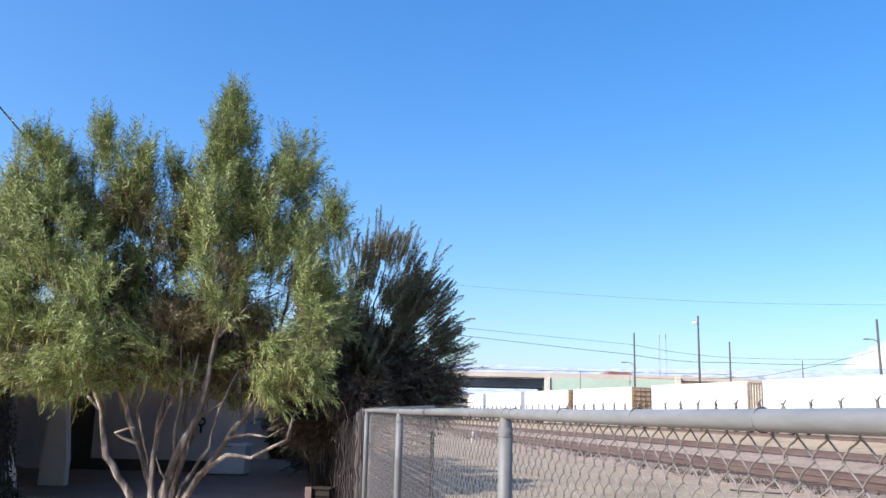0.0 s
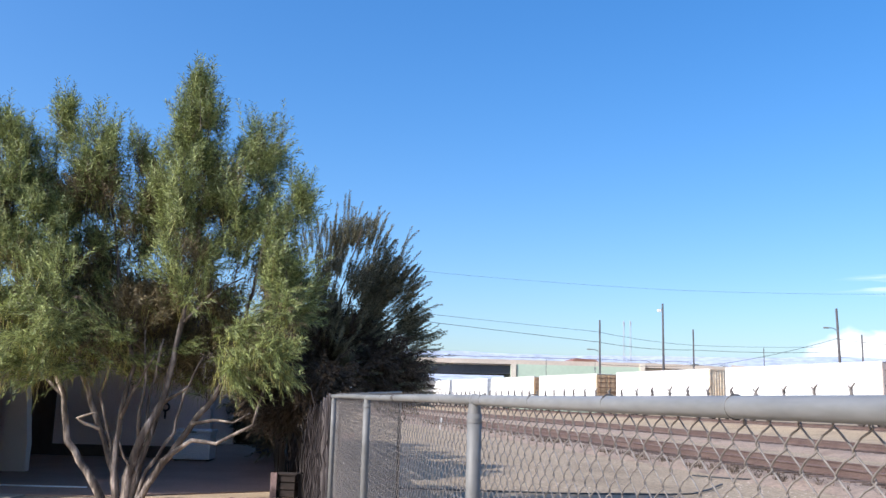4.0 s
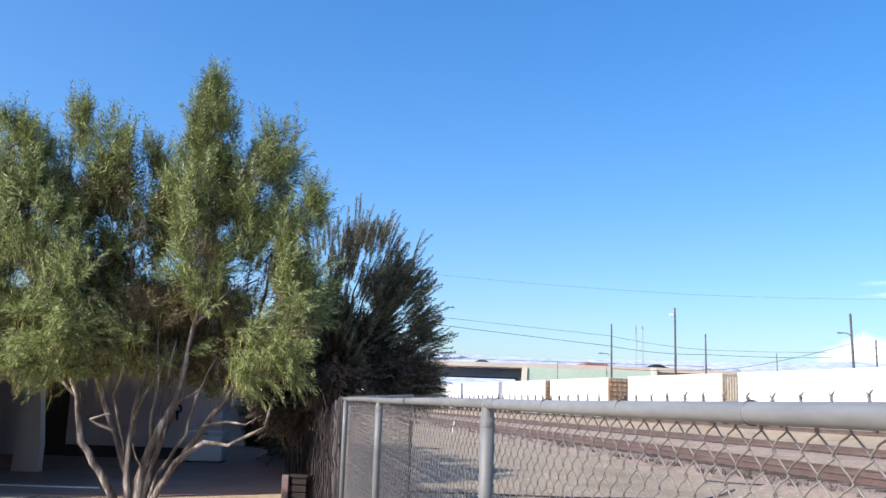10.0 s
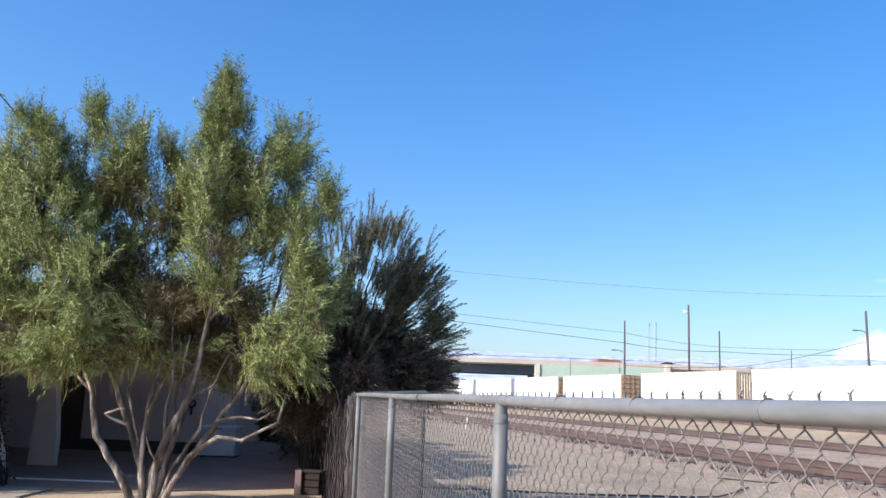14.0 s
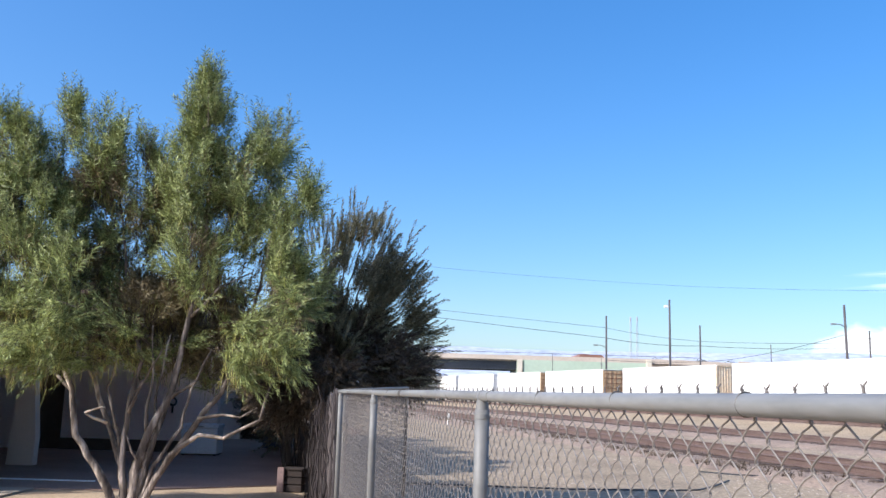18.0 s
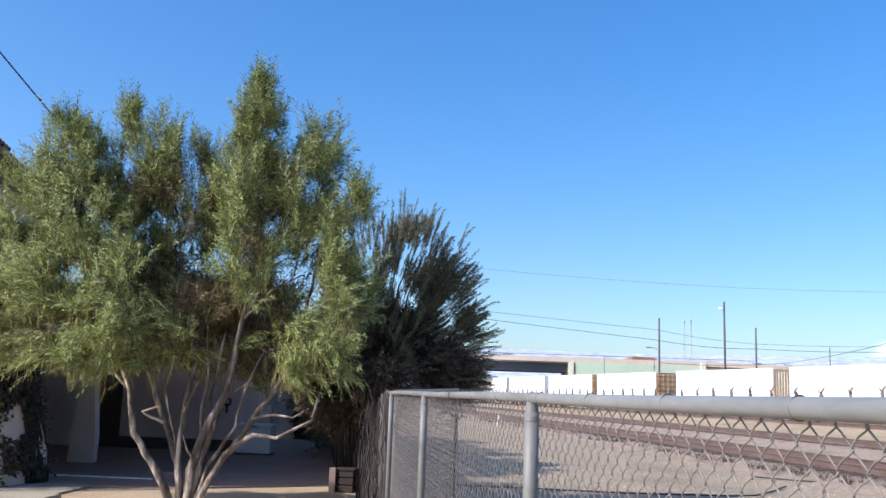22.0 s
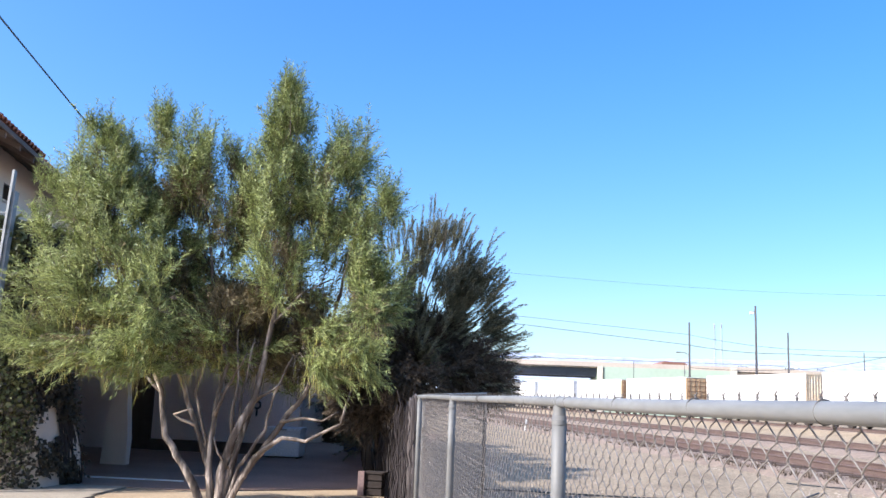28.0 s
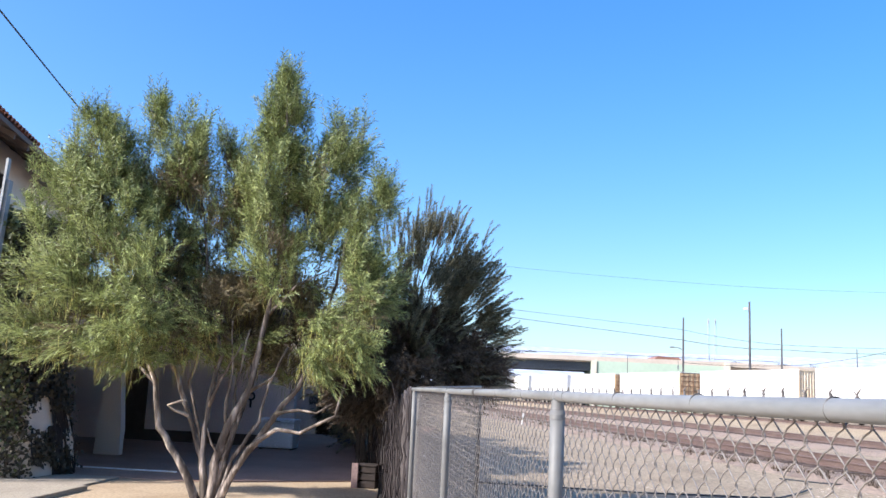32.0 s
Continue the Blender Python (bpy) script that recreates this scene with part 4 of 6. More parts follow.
def ivy_place(rg, front=False):
    while True:
        z = rg.uniform(0.03, 3.9)
        xe = wing_edge(z)
        if front:  # the broad face in the sun
            x = rg.uniform(-7.56, xe + 0.05)
            if rg.random() < 0.3 * (x < -7.4):
                continue
            clump = noise.noise(Vector((x * 2.6, 3.0, z * 2.2)))
            if clump < -0.25 and x < xe - 0.12 and z < 2.2:
                continue
            y = WF + 0.30 * (x + 7.66) / (xe + 7.66)
            return Vector((x, y - 0.02 - abs(rg.gauss(0, 0.13)) * (1 + clump), z)), (0.2, -1, 0.25)
        u = rg.random()
        x = xe + 0.1 * u * max(0.0, 1 - z / 2.3)
        if bare(1.08 * u, z) or (noise.noise(Vector((u * 2.5, 4.0, z * 1.9))) > 0.25 and z < 2.0):
            continue
        if u > 0.8 and z < 0.9 and rg.random() < 0.85:
            continue
        return Vector((x + 0.02 + abs(rg.gauss(0, 0.07)), WF + 0.30 + 1.08 * u, z)), (1, -0.3, 0.2)




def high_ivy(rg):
    """Green leaves thin out towards the ground and at the corner, leaving the shade-toned ones."""
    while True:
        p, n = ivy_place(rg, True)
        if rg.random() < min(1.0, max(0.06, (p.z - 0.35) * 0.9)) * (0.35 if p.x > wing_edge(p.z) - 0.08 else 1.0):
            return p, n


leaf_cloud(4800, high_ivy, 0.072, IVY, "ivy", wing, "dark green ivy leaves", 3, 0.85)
leaf_cloud(3600, lambda rg: ivy_place(rg, True), 0.06, IVY_SHADE, "dry_ivy", wing, "dark brown half-dry ivy leaves, the wall's shade in their colour", 13, 0.85)
leaf_cloud(6000, ivy_place, 0.066, IVY_SHADE, "dry_ivy", wing, "dark brown half-dry ivy leaves, the wall's shade in their colour", 4, 0.85)
leaf_cloud(2200, lambda rg: (Vector((rg.uniform(-9.6, -7.2), WF - 0.03 - abs(rg.gauss(0, 0.09)), rg.uniform(2.95, 3.95))), (0.1, -1, 0.25)), 0.085, IVY, "ivy", wing, "dark green ivy leaves", 5, 0.85)
bm = bmesh.new()
for i in range(60):
    u, z = rngh.uniform(0, 1.0), 0.02
    pts = []
    for j in range(rngh.randint(8, 18)):
        pts.append((wing_edge(z) + 0.1 * u * max(0.0, 1 - z / 2.3) + 0.02 + rngh.uniform(0, 0.03), WF + 0.30 + 1.08 * u, z))
        u = min(1.0, max(0.0, u + rngh.uniform(-0.07, 0.06)))
        z += 0.18
    run = []  # the stems leave the bare patches free
    for q in pts + [None]:
        if q is None or bare(q[1] - WF - 0.30, q[2]):
            if len(run) > 2:
                tube(bm, run, 0.012, 5)
            run = []
        else:
            run.append(q)
tagged(part("stem_tangle", bm, IVY_DRY, wing, "brown climbing stems"), kind="stuff")


def side_ivy(rg):
    z = rg.uniform(2.0, 4.3)
    y = rg.uniform(13.8, 17.5)
    return Vector((WX + 0.05 + abs(rg.gauss(0, 0.12)), y, z)), (1, -0.2, 0.2)


leaf_cloud(3500, side_ivy, 0.085, IVY, "ivy", house, "ivy climbing the side wall", 8, 0.85)

# porch: roof, flared pillar, back building
porch = thing("porch", "shaded porch with a flared white pillar and dark beams", "porch")
# roof is unseen; its extent is set by the shade it throws
part("porch_roof", boxes((-14, -4.9, 14.4, 20.9, 2.95, 3.12), (-9.0, -4.9, 13.86, 14.4, 2.95, 3.12)), DARK_WOOD, porch)
for x in (-13, -11.2, -9.4, -7.6, -5.8, -4.98):
    part("beam", boxes((x - 0.06, x + 0.06, 14.5, 20.8, 2.75, 2.95), bevel=0.008), DARK_WOOD, porch)


def flared_pillar(x, y):
    bm = bmesh.new()
    prism(bm, [(x - 0.30, 0.0), (x + 0.22, 0.0), (x + 0.22, 0.5), (x + 0.16, 1.1), (x + 0.09, 1.9), (x + 0.07, 2.75), (x - 0.17, 2.75), (x - 0.16, 1.9), (x - 0.20, 1.1), (x - 0.27, 0.5)], y, y + 0.2)
    bmesh.ops.bevel(bm, geom=list(bm.edges), offset=0.02, segments=2, affect="EDGES")
    return part("pillar", bm, PILLAR, porch, "white plastered pillar flared at its foot")


flared_pillar(-7.61, 17.0)
flared_pillar(-10.6, 17.0)
back = thing("back_building", "white stucco outbuilding in the shade with iron wall ornament", "building")
part("wall", boxes((-12.5, -9.5, 21.4, 21.65, 0, 3.4), (-8.72, -5.05, 21.4, 21.65, 0, 3.4), (-9.5, -8.72, 21.4, 21.65, 2.1, 3.4)), WHITEWALL, back)
bm = bmesh.new()  # the side wall runs back at a slant
plan = [(-5.30, 21.65), (-5.05, 21.65), (-7.0, 30.0), (-7.25, 30.0)]
low, top = [bm.verts.new((x, y, 0.0)) for x, y in plan], [bm.verts.new((x, y, 3.4)) for x, y in plan]
bm.faces.new(low[::-1])
bm.faces.new(top)
for k in range(4):
    bm.faces.new((low[k - 1], low[k], top[k], top[k - 1]))
part("side_wall", bm, WHITEWALL, back)
part("flat_roof", boxes((-12.7, -5.0, 21.3, 23.0, 3.4, 3.6), (-12.7, -5.7, 23.0, 30.2, 3.4, 3.6)), DARK_WOOD, back)
part("rear_wall", boxes((-6.62, -5.80, 27.6, 27.85, 0, 3.4), (-6.05, -5.80, 27.85, 30.0, 0, 3.4)), WHITEWALL, back)
part("door", boxes((-9.5, -8.72, 21.5, 21.56, 0.015, 2.1)), DARK_WOOD, back, "dark wooden door")
part("base_band", boxes((-8.72, -5.05, 21.36, 21.4, 0.0, 0.28)), DARK_WOOD, back)
bm = bmesh.new()
tube(bm, [(-6.12 + 0.085 * math.cos(a), 21.37, 1.19 + 0.085 * math.sin(a)) for a in (0.5236 * k for k in range(13))], 0.024, 6)
tube(bm, [(-6.12, 21.37, 1.105), (-6.12, 21.37, 0.92)], 0.028, 6)
part("iron_ornament", bm, IRON, back, "black iron ring on a short bar")

# white strip stands in for a sliver of sunlight on the floor
tagged(part("porch_edge", boxes((-7.0, -5.3, 14.5, 14.55, 0.0, 0.035), bevel=0.006), VINYL), "white strip painting a sliver of sunlight on the porch floor", "kerb", "", "structure")
chest = thing("white_chest", "white enamelled chest standing on the porch floor", "chest", m=pose(-5.25, 20.9, 0.015))
part("body", boxes((-0.42, 0.42, -0.3, 0.3, 0.03, 0.62), bevel=0.03), BLUEWHITE, chest)
part("lid", boxes((-0.44, 0.44, -0.32, 0.32, 0.62, 0.70), bevel=0.025), BLUEWHITE, chest)
part("lid_handle", boxes((-0.1, 0.1, -0.35, -0.32, 0.63, 0.66), bevel=0.005), GALV, chest)
for x in (-0.38, 0.34):
    part("foot", boxes((x, x + 0.05, -0.26, 0.26, 0.0, 0.03)), IRON, chest)

trash = thing("blue_bin", "dark blue plastic bin with a flat lid in the passage", "bin", m=pose(-4.0, 23.5, 0.0))
BLUEBIN = mat("blue_bin_plastic", [(0.03, 0.045, 0.085), (0.045, 0.065, 0.12)], 3.0, 0.5, 0, 0.05, 40.0)
bm = bmesh.new()
prism(bm, [(-0.26, 0.06), (0.26, 0.06), (0.32, 0.95), (-0.32, 0.95)], -0.3, 0.3)
part("bin_body", bm, BLUEBIN, trash)
part("bin_lid", boxes((-0.35, 0.35, -0.34, 0.34, 0.95, 1.02), bevel=0.02), BLUEBIN, trash)
for x in (-0.28, 0.2):
    part("bin_wheel", tubes(([(x, 0.28, 0.1), (x + 0.08, 0.28, 0.1)], 0.1), sides=14), RUBBER, trash)

# far end of the passage: a pale boundary wall
part("boundary_wall", boxes((-30, on_fence(38).x - 0.2, 38.0, 38.2, 0, 2.2)), CREAM)
tagged(bpy.data.objects["boundary_wall"], "plain cream boundary wall closing the lot", "wall", "", "structure")

crate = thing("wooden_crate", "small brown wooden crate with a faded pink board", "crate", m=pose(-2.06, 14.05, 0, 0, 0, -10) @ Matrix.Scale(0.85, 4))
for i, z in enumerate((0.02, 0.15, 0.28)):
    part("front_board", boxes((-0.19, 0.19, -0.19, -0.172, z, z + 0.11), bevel=0.004), CRATE, crate)
    part("back_board", boxes((-0.19, 0.19, 0.172, 0.19, z, z + 0.11), bevel=0.004), CRATE, crate)
    part("side_board", boxes((-0.19, -0.172, -0.17, 0.17, z, z + 0.11), bevel=0.004), CRATE, crate)
    part("side_board", boxes((0.172, 0.19, -0.17, 0.17, z, z + 0.11), bevel=0.004), CRATE, crate)
part("bottom_board", boxes((-0.17, 0.17, -0.17, 0.17, 0.0, 0.02)), CRATE, crate)
part("top_board", boxes((-0.21, 0.21, -0.21, 0.21, 0.395, 0.42), bevel=0.004), CRATE, crate)
part("leaning_board", boxes((-0.25, -0.13, -0.24, -0.20, 0.0, 0.44), bevel=0.004), PINK, crate, "faded pink board")

# ---- ladder against the wing wall ----
LB, LT = Vector((-7.56, 11.78, 0.03)), Vector((-7.60, 12.15, 4.60))
ladder = thing("extension_ladder", "tall aluminium extension ladder leaning on the ivy-grown wall", "ladder")
up = (LT - LB).normalized()
side = Vector((1, 0, 0)) - up * up.x
side.normalize()
nrm = up.cross(side)


def bar(c0, c1, a, ha, b_, hb):
    bm = bmesh.new()
    r = [[bm.verts.new(c + a * sa * ha + b_ * sb * hb) for sa, sb in ((-1, -1), (1, -1), (1, 1), (-1, 1))] for c in (c0, c1)]
    bm.faces.new(r[0][::-1])
    bm.faces.new(r[1])
    for k in range(4):
        bm.faces.new((r[0][k], r[0][(k + 1) % 4], r[1][(k + 1) % 4], r[1][k]))
    return bm


for sgn in (-1, 1):
    part("side_rail", bar(LB + side * 0.265 * sgn, LB + (LT - LB) * 0.93 + side * 0.265 * sgn, side, 0.030, nrm, 0.05), ALU if sgn < 0 else GALV, ladder, "grey channel side rail")
    part("fly_rail", bar(LB + (LT - LB) * 0.5 + side * 0.232 * sgn + nrm * -0.05, LT + side * 0.232 * sgn + nrm * -0.05, side, 0.018, nrm, 0.035), ALU if sgn < 0 else GALV, ladder, "upper sliding side rail")
    part("foot_pad", bar(LB + side * 0.265 * sgn - up * 0.0, LB + side * 0.265 * sgn + up * 0.06, side, 0.03, nrm, 0.05), RUBBER, ladder)
length = (LT - LB).length
d = 0.28
while d < length * 0.9:
    c = LB + up * d
    bm = bmesh.new()
    tube(bm, [c - side * 0.255, c + side * 0.255], 0.013, 8)
    part("rung", bm, ALU, ladder, smooth=True)
    d += 0.262

# ---- trees ----
def sprig_cloud(rg, spots, material_leaf, base, leaf=(0.075, 0.135), width=0.0068, count=32, length=(0.28, 0.5), spread=0.62):
    """Sprays of narrow leaves. spots: (point, direction). Gives verts and faces, relative to base."""
    vs, fs = [], []
    for p, d in spots:
        L = rg.uniform(*length)
        d = d.normalized()
        side = d.orthogonal().normalized()
        side = (Matrix.Rotation(rg.uniform(0, 6.283), 3, d) @ side).normalized()
        up = d.cross(side)
        droop = rg.uniform(0.05, 0.3)
        # the twig itself
        b = len(vs)
        tw = 0.0025
        tip = p + d * L - Vector((0, 0, droop * L * 0.6))
        vs += [tuple(p - side * tw - base), tuple(p + side * tw - base), tuple(tip - base), tuple(p + up * tw - base)]
        fs.append((b, b + 1, b + 2, b + 3))
        for i in range(count):
            u = (i + rg.random()) / count
            q = p + d * L * u - Vector((0, 0, droop * L * u * u * 0.6))
            a = i * 2.4 + rg.uniform(-0.4, 0.4)
            out = side * math.cos(a) + up * math.sin(a)
            ld = (d * (1 - spread * 0.5) + out * spread * rg.uniform(0.6, 1.3) + Vector((0, 0, -0.15 + rg.gauss(0, 0.12)))).normalized()
            ln = rg.uniform(*leaf) * (1 - 0.35 * u)
            wv = ld.cross(out)
            if wv.length < 1e-3:
                continue
            wv = wv.normalized() * width * rg.uniform(0.7, 1.25)
            b = len(vs)
            r0 = q - base
            bend = Vector((0, 0, -0.12 * ln))
            vs += [tuple(r0), tuple(r0 + ld * ln * 0.45 + wv), tuple(r0 + ld * ln + bend), tuple(r0 + ld * ln * 0.45 - wv)]
            fs.append((b, b + 1, b + 2, b + 3))
    return vs, fs


def lobe_spots(rg, c, r, n, heart, upness, jit=0.35, tuft=7, fan=0.36, gap=0.02):
    spots = []
    for i in range(n // tuft):
        while True:
            v = Vector((rg.uniform(-1, 1), rg.uniform(-1, 1), rg.uniform(-1, 1)))
            if 0.03 < v.length < 1 and rg.random() < 0.25 + 0.75 * v.length:
                break
        taper = 1.0 - 0.55 * max(0.0, v.z)  # narrower towards the top
        p = Vector((c[0] + v.x * r[0] * taper, c[1] + v.y * r[1] * taper, c[2] + v.z * r[2]))
        lump = noise.noise(p * 2.2) + 0.6 * noise.noise(p * 4.6)
        if lump < gap:
            continue
        out = (p - Vector(heart))
        out.z *= 0.6
        d = out.normalized() * 0.7 + Vector((0, 0, upness)) + jit * Vector((rg.gauss(0, 1), rg.gauss(0, 1), rg.gauss(0, 1)))
        # a tuft of sprays from one point, fanning the same way
        for k in range(tuft):
            spots.append((p + 0.05 * Vector((rg.gauss(0, 1), rg.gauss(0, 1), rg.gauss(0, 1))), d.normalized() + fan * Vector((rg.gauss(0, 1), rg.gauss(0, 1), rg.gauss(0, 1)))))
    return spots


def limb(bm, rg, pts, r0, r1, sides=8):
    """A crooked tapering limb through points."""
    fine = []
    P = [Vector(p) for p in pts]
    for a, b in zip(P, P[1:]):
        n = max(2, int((b - a).length / 0.14))
        for i in range(n):
            fine.append(a.lerp(b, i / n) + Vector((rg.uniform(-1, 1), rg.uniform(-1, 1), rg.uniform(-0.5, 0.5))) * 0.012)
    fine.append(P[-1])
    n = len(fine)
    tube(bm, fine, [r0 + (r1 - r0) * (i / (n - 1)) ** 0.6 for i in range(n)], sides)


rgt = random.Random(21)
willow = thing("willow_tree", "many-stemmed desert willow with narrow yellow-green leaves and hanging pods", "tree", m=pose(-3.65, 11.3, 0))
WB = Vector((-3.65, 11.3, 0))


def rel(*pts):
    return [Vector(p) - WB for p in pts]


STEMS = [
    ([(-3.80, 11.28, -0.05), (-4.02, 11.2, 0.45), (-4.36, 11.15, 0.92), (-4.46, 11.15, 1.5), (-4.9, 11.0, 2.5), (-5.3, 11.1, 3.6)], 0.062),
    ([(-3.74, 11.36, -0.05), (-3.84, 11.4, 0.5), (-4.06, 11.4, 1.07), (-4.3, 11.3, 1.7), (-4.7, 11.4, 3.0), (-4.85, 11.4, 4.2)], 0.05),
    ([(-3.70, 11.25, -0.05), (-3.78, 11.2, 0.6), (-3.76, 11.2, 1.23), (-3.66, 11.25, 1.85), (-4.0, 11.4, 3.0), (-4.2, 11.4, 4.2)], 0.05),
    ([(-3.64, 11.22, -0.05), (-3.60, 11.15, 0.5), (-3.45, 11.1, 0.98), (-3.22, 11.15, 1.45), (-3.08, 11.2, 2.4), (-2.95, 11.2, 3.3), (-2.93, 11.2, 4.9)], 0.066),
    ([(-3.58, 11.3, -0.05), (-3.46, 11.3, 0.3), (-3.12, 11.2, 0.78), (-2.86, 11.15, 1.16), (-2.6, 11.2, 1.5), (-2.3, 11.2, 2.4), (-2.05, 11.3, 3.9)], 0.058),
    ([(-3.55, 11.2, -0.05), (-3.40, 11.1, 0.26), (-3.14, 11.0, 0.72), (-2.80, 10.95, 0.98), (-2.48, 10.9, 0.94), (-2.05, 10.85, 1.18), (-1.9, 10.8, 1.7)], 0.05),
    ([(-3.63, 11.3, -0.05), (-3.52, 11.2, 0.55), (-3.38, 11.2, 0.95), (-3.42, 11.2, 1.4), (-3.3, 11.2, 2.2)], 0.036),
    ([(-3.55, 11.15, -0.05), (-3.34, 11.1, 0.60), (-3.06, 11.1, 1.05), (-2.98, 11.1, 1.5), (-2.75, 11.1, 2.0)], 0.034),
    ([(-3.76, 11.35, -0.05), (-3.92, 11.4, 0.9), (-4.08, 11.35, 1.5), (-3.9, 11.3, 2.2)], 0.032),
    ([(-3.66, 11.4, -0.05), (-3.55, 11.5, 0.7), (-3.35, 11.6, 1.5), (-3.2, 11.7, 2.6), (-3.6, 11.6, 3.8)], 0.05),
]
for pts, r in STEMS:
    bm = bmesh.new()
    limb(bm, rgt, rel(*pts), r * 1.08, 0.012)
    part("stem", bm, BARK, willow, smooth=True)
SIDE = [
    ([(-4.07, 11.38, 1.07), (-4.2, 11.25, 1.13), (-4.28, 11.2, 1.2), (-4.12, 11.15, 1.26), (-4.02, 11.15, 1.27)], 0.0262),
    ([(-3.76, 11.2, 1.2), (-3.6, 11.1, 1.55), (-3.45, 11.0, 1.75), (-3.3, 10.9, 2.0)], 0.026),
    ([(-3.46, 11.1, 0.98), (-3.5, 11.1, 1.3), (-3.45, 11.1, 1.7), (-3.5, 11.1, 2.3)], 0.03),
    ([(-3.22, 11.15, 1.42), (-3.0, 11.1, 1.55), (-2.85, 11.05, 1.65)], 0.034),
    ([(-2.86, 11.15, 1.16), (-2.55, 11.0, 1.22), (-2.3, 10.9, 1.2), (-2.1, 10.9, 1.32)], 0.028),
    ([(-4.45, 11.15, 1.45), (-4.75, 11.3, 1.68), (-5.3, 11.5, 1.85), (-5.9, 11.6, 2.1)], 0.026),
    ([(-3.5, 11.2, 0.55), (-3.62, 11.0, 0.75), (-3.66, 10.95, 0.95)], 0.022),
    ([(-3.08, 11.2, 2.4), (-2.7, 11.1, 2.8), (-2.3, 11.1, 3.0)], 0.024),
    ([(-3.0, 11.2, 3.0), (-3.3, 11.3, 3.5), (-3.6, 11.4, 4.0)], 0.02),
    ([(-4.9, 11.0, 2.5), (-5.5, 10.9, 2.8), (-6.0, 10.9, 3.1)], 0.022),
]
for pts, r in SIDE:
    bm = bmesh.new()
    limb(bm, rgt, rel(*pts), r, 0.008, 7)
    part("branch", bm, SUNLIT_WOOD if r == 0.0262 else BARK, willow, "broken branch stub, painted pale as if sunlit" if r == 0.0262 else "", smooth=True)

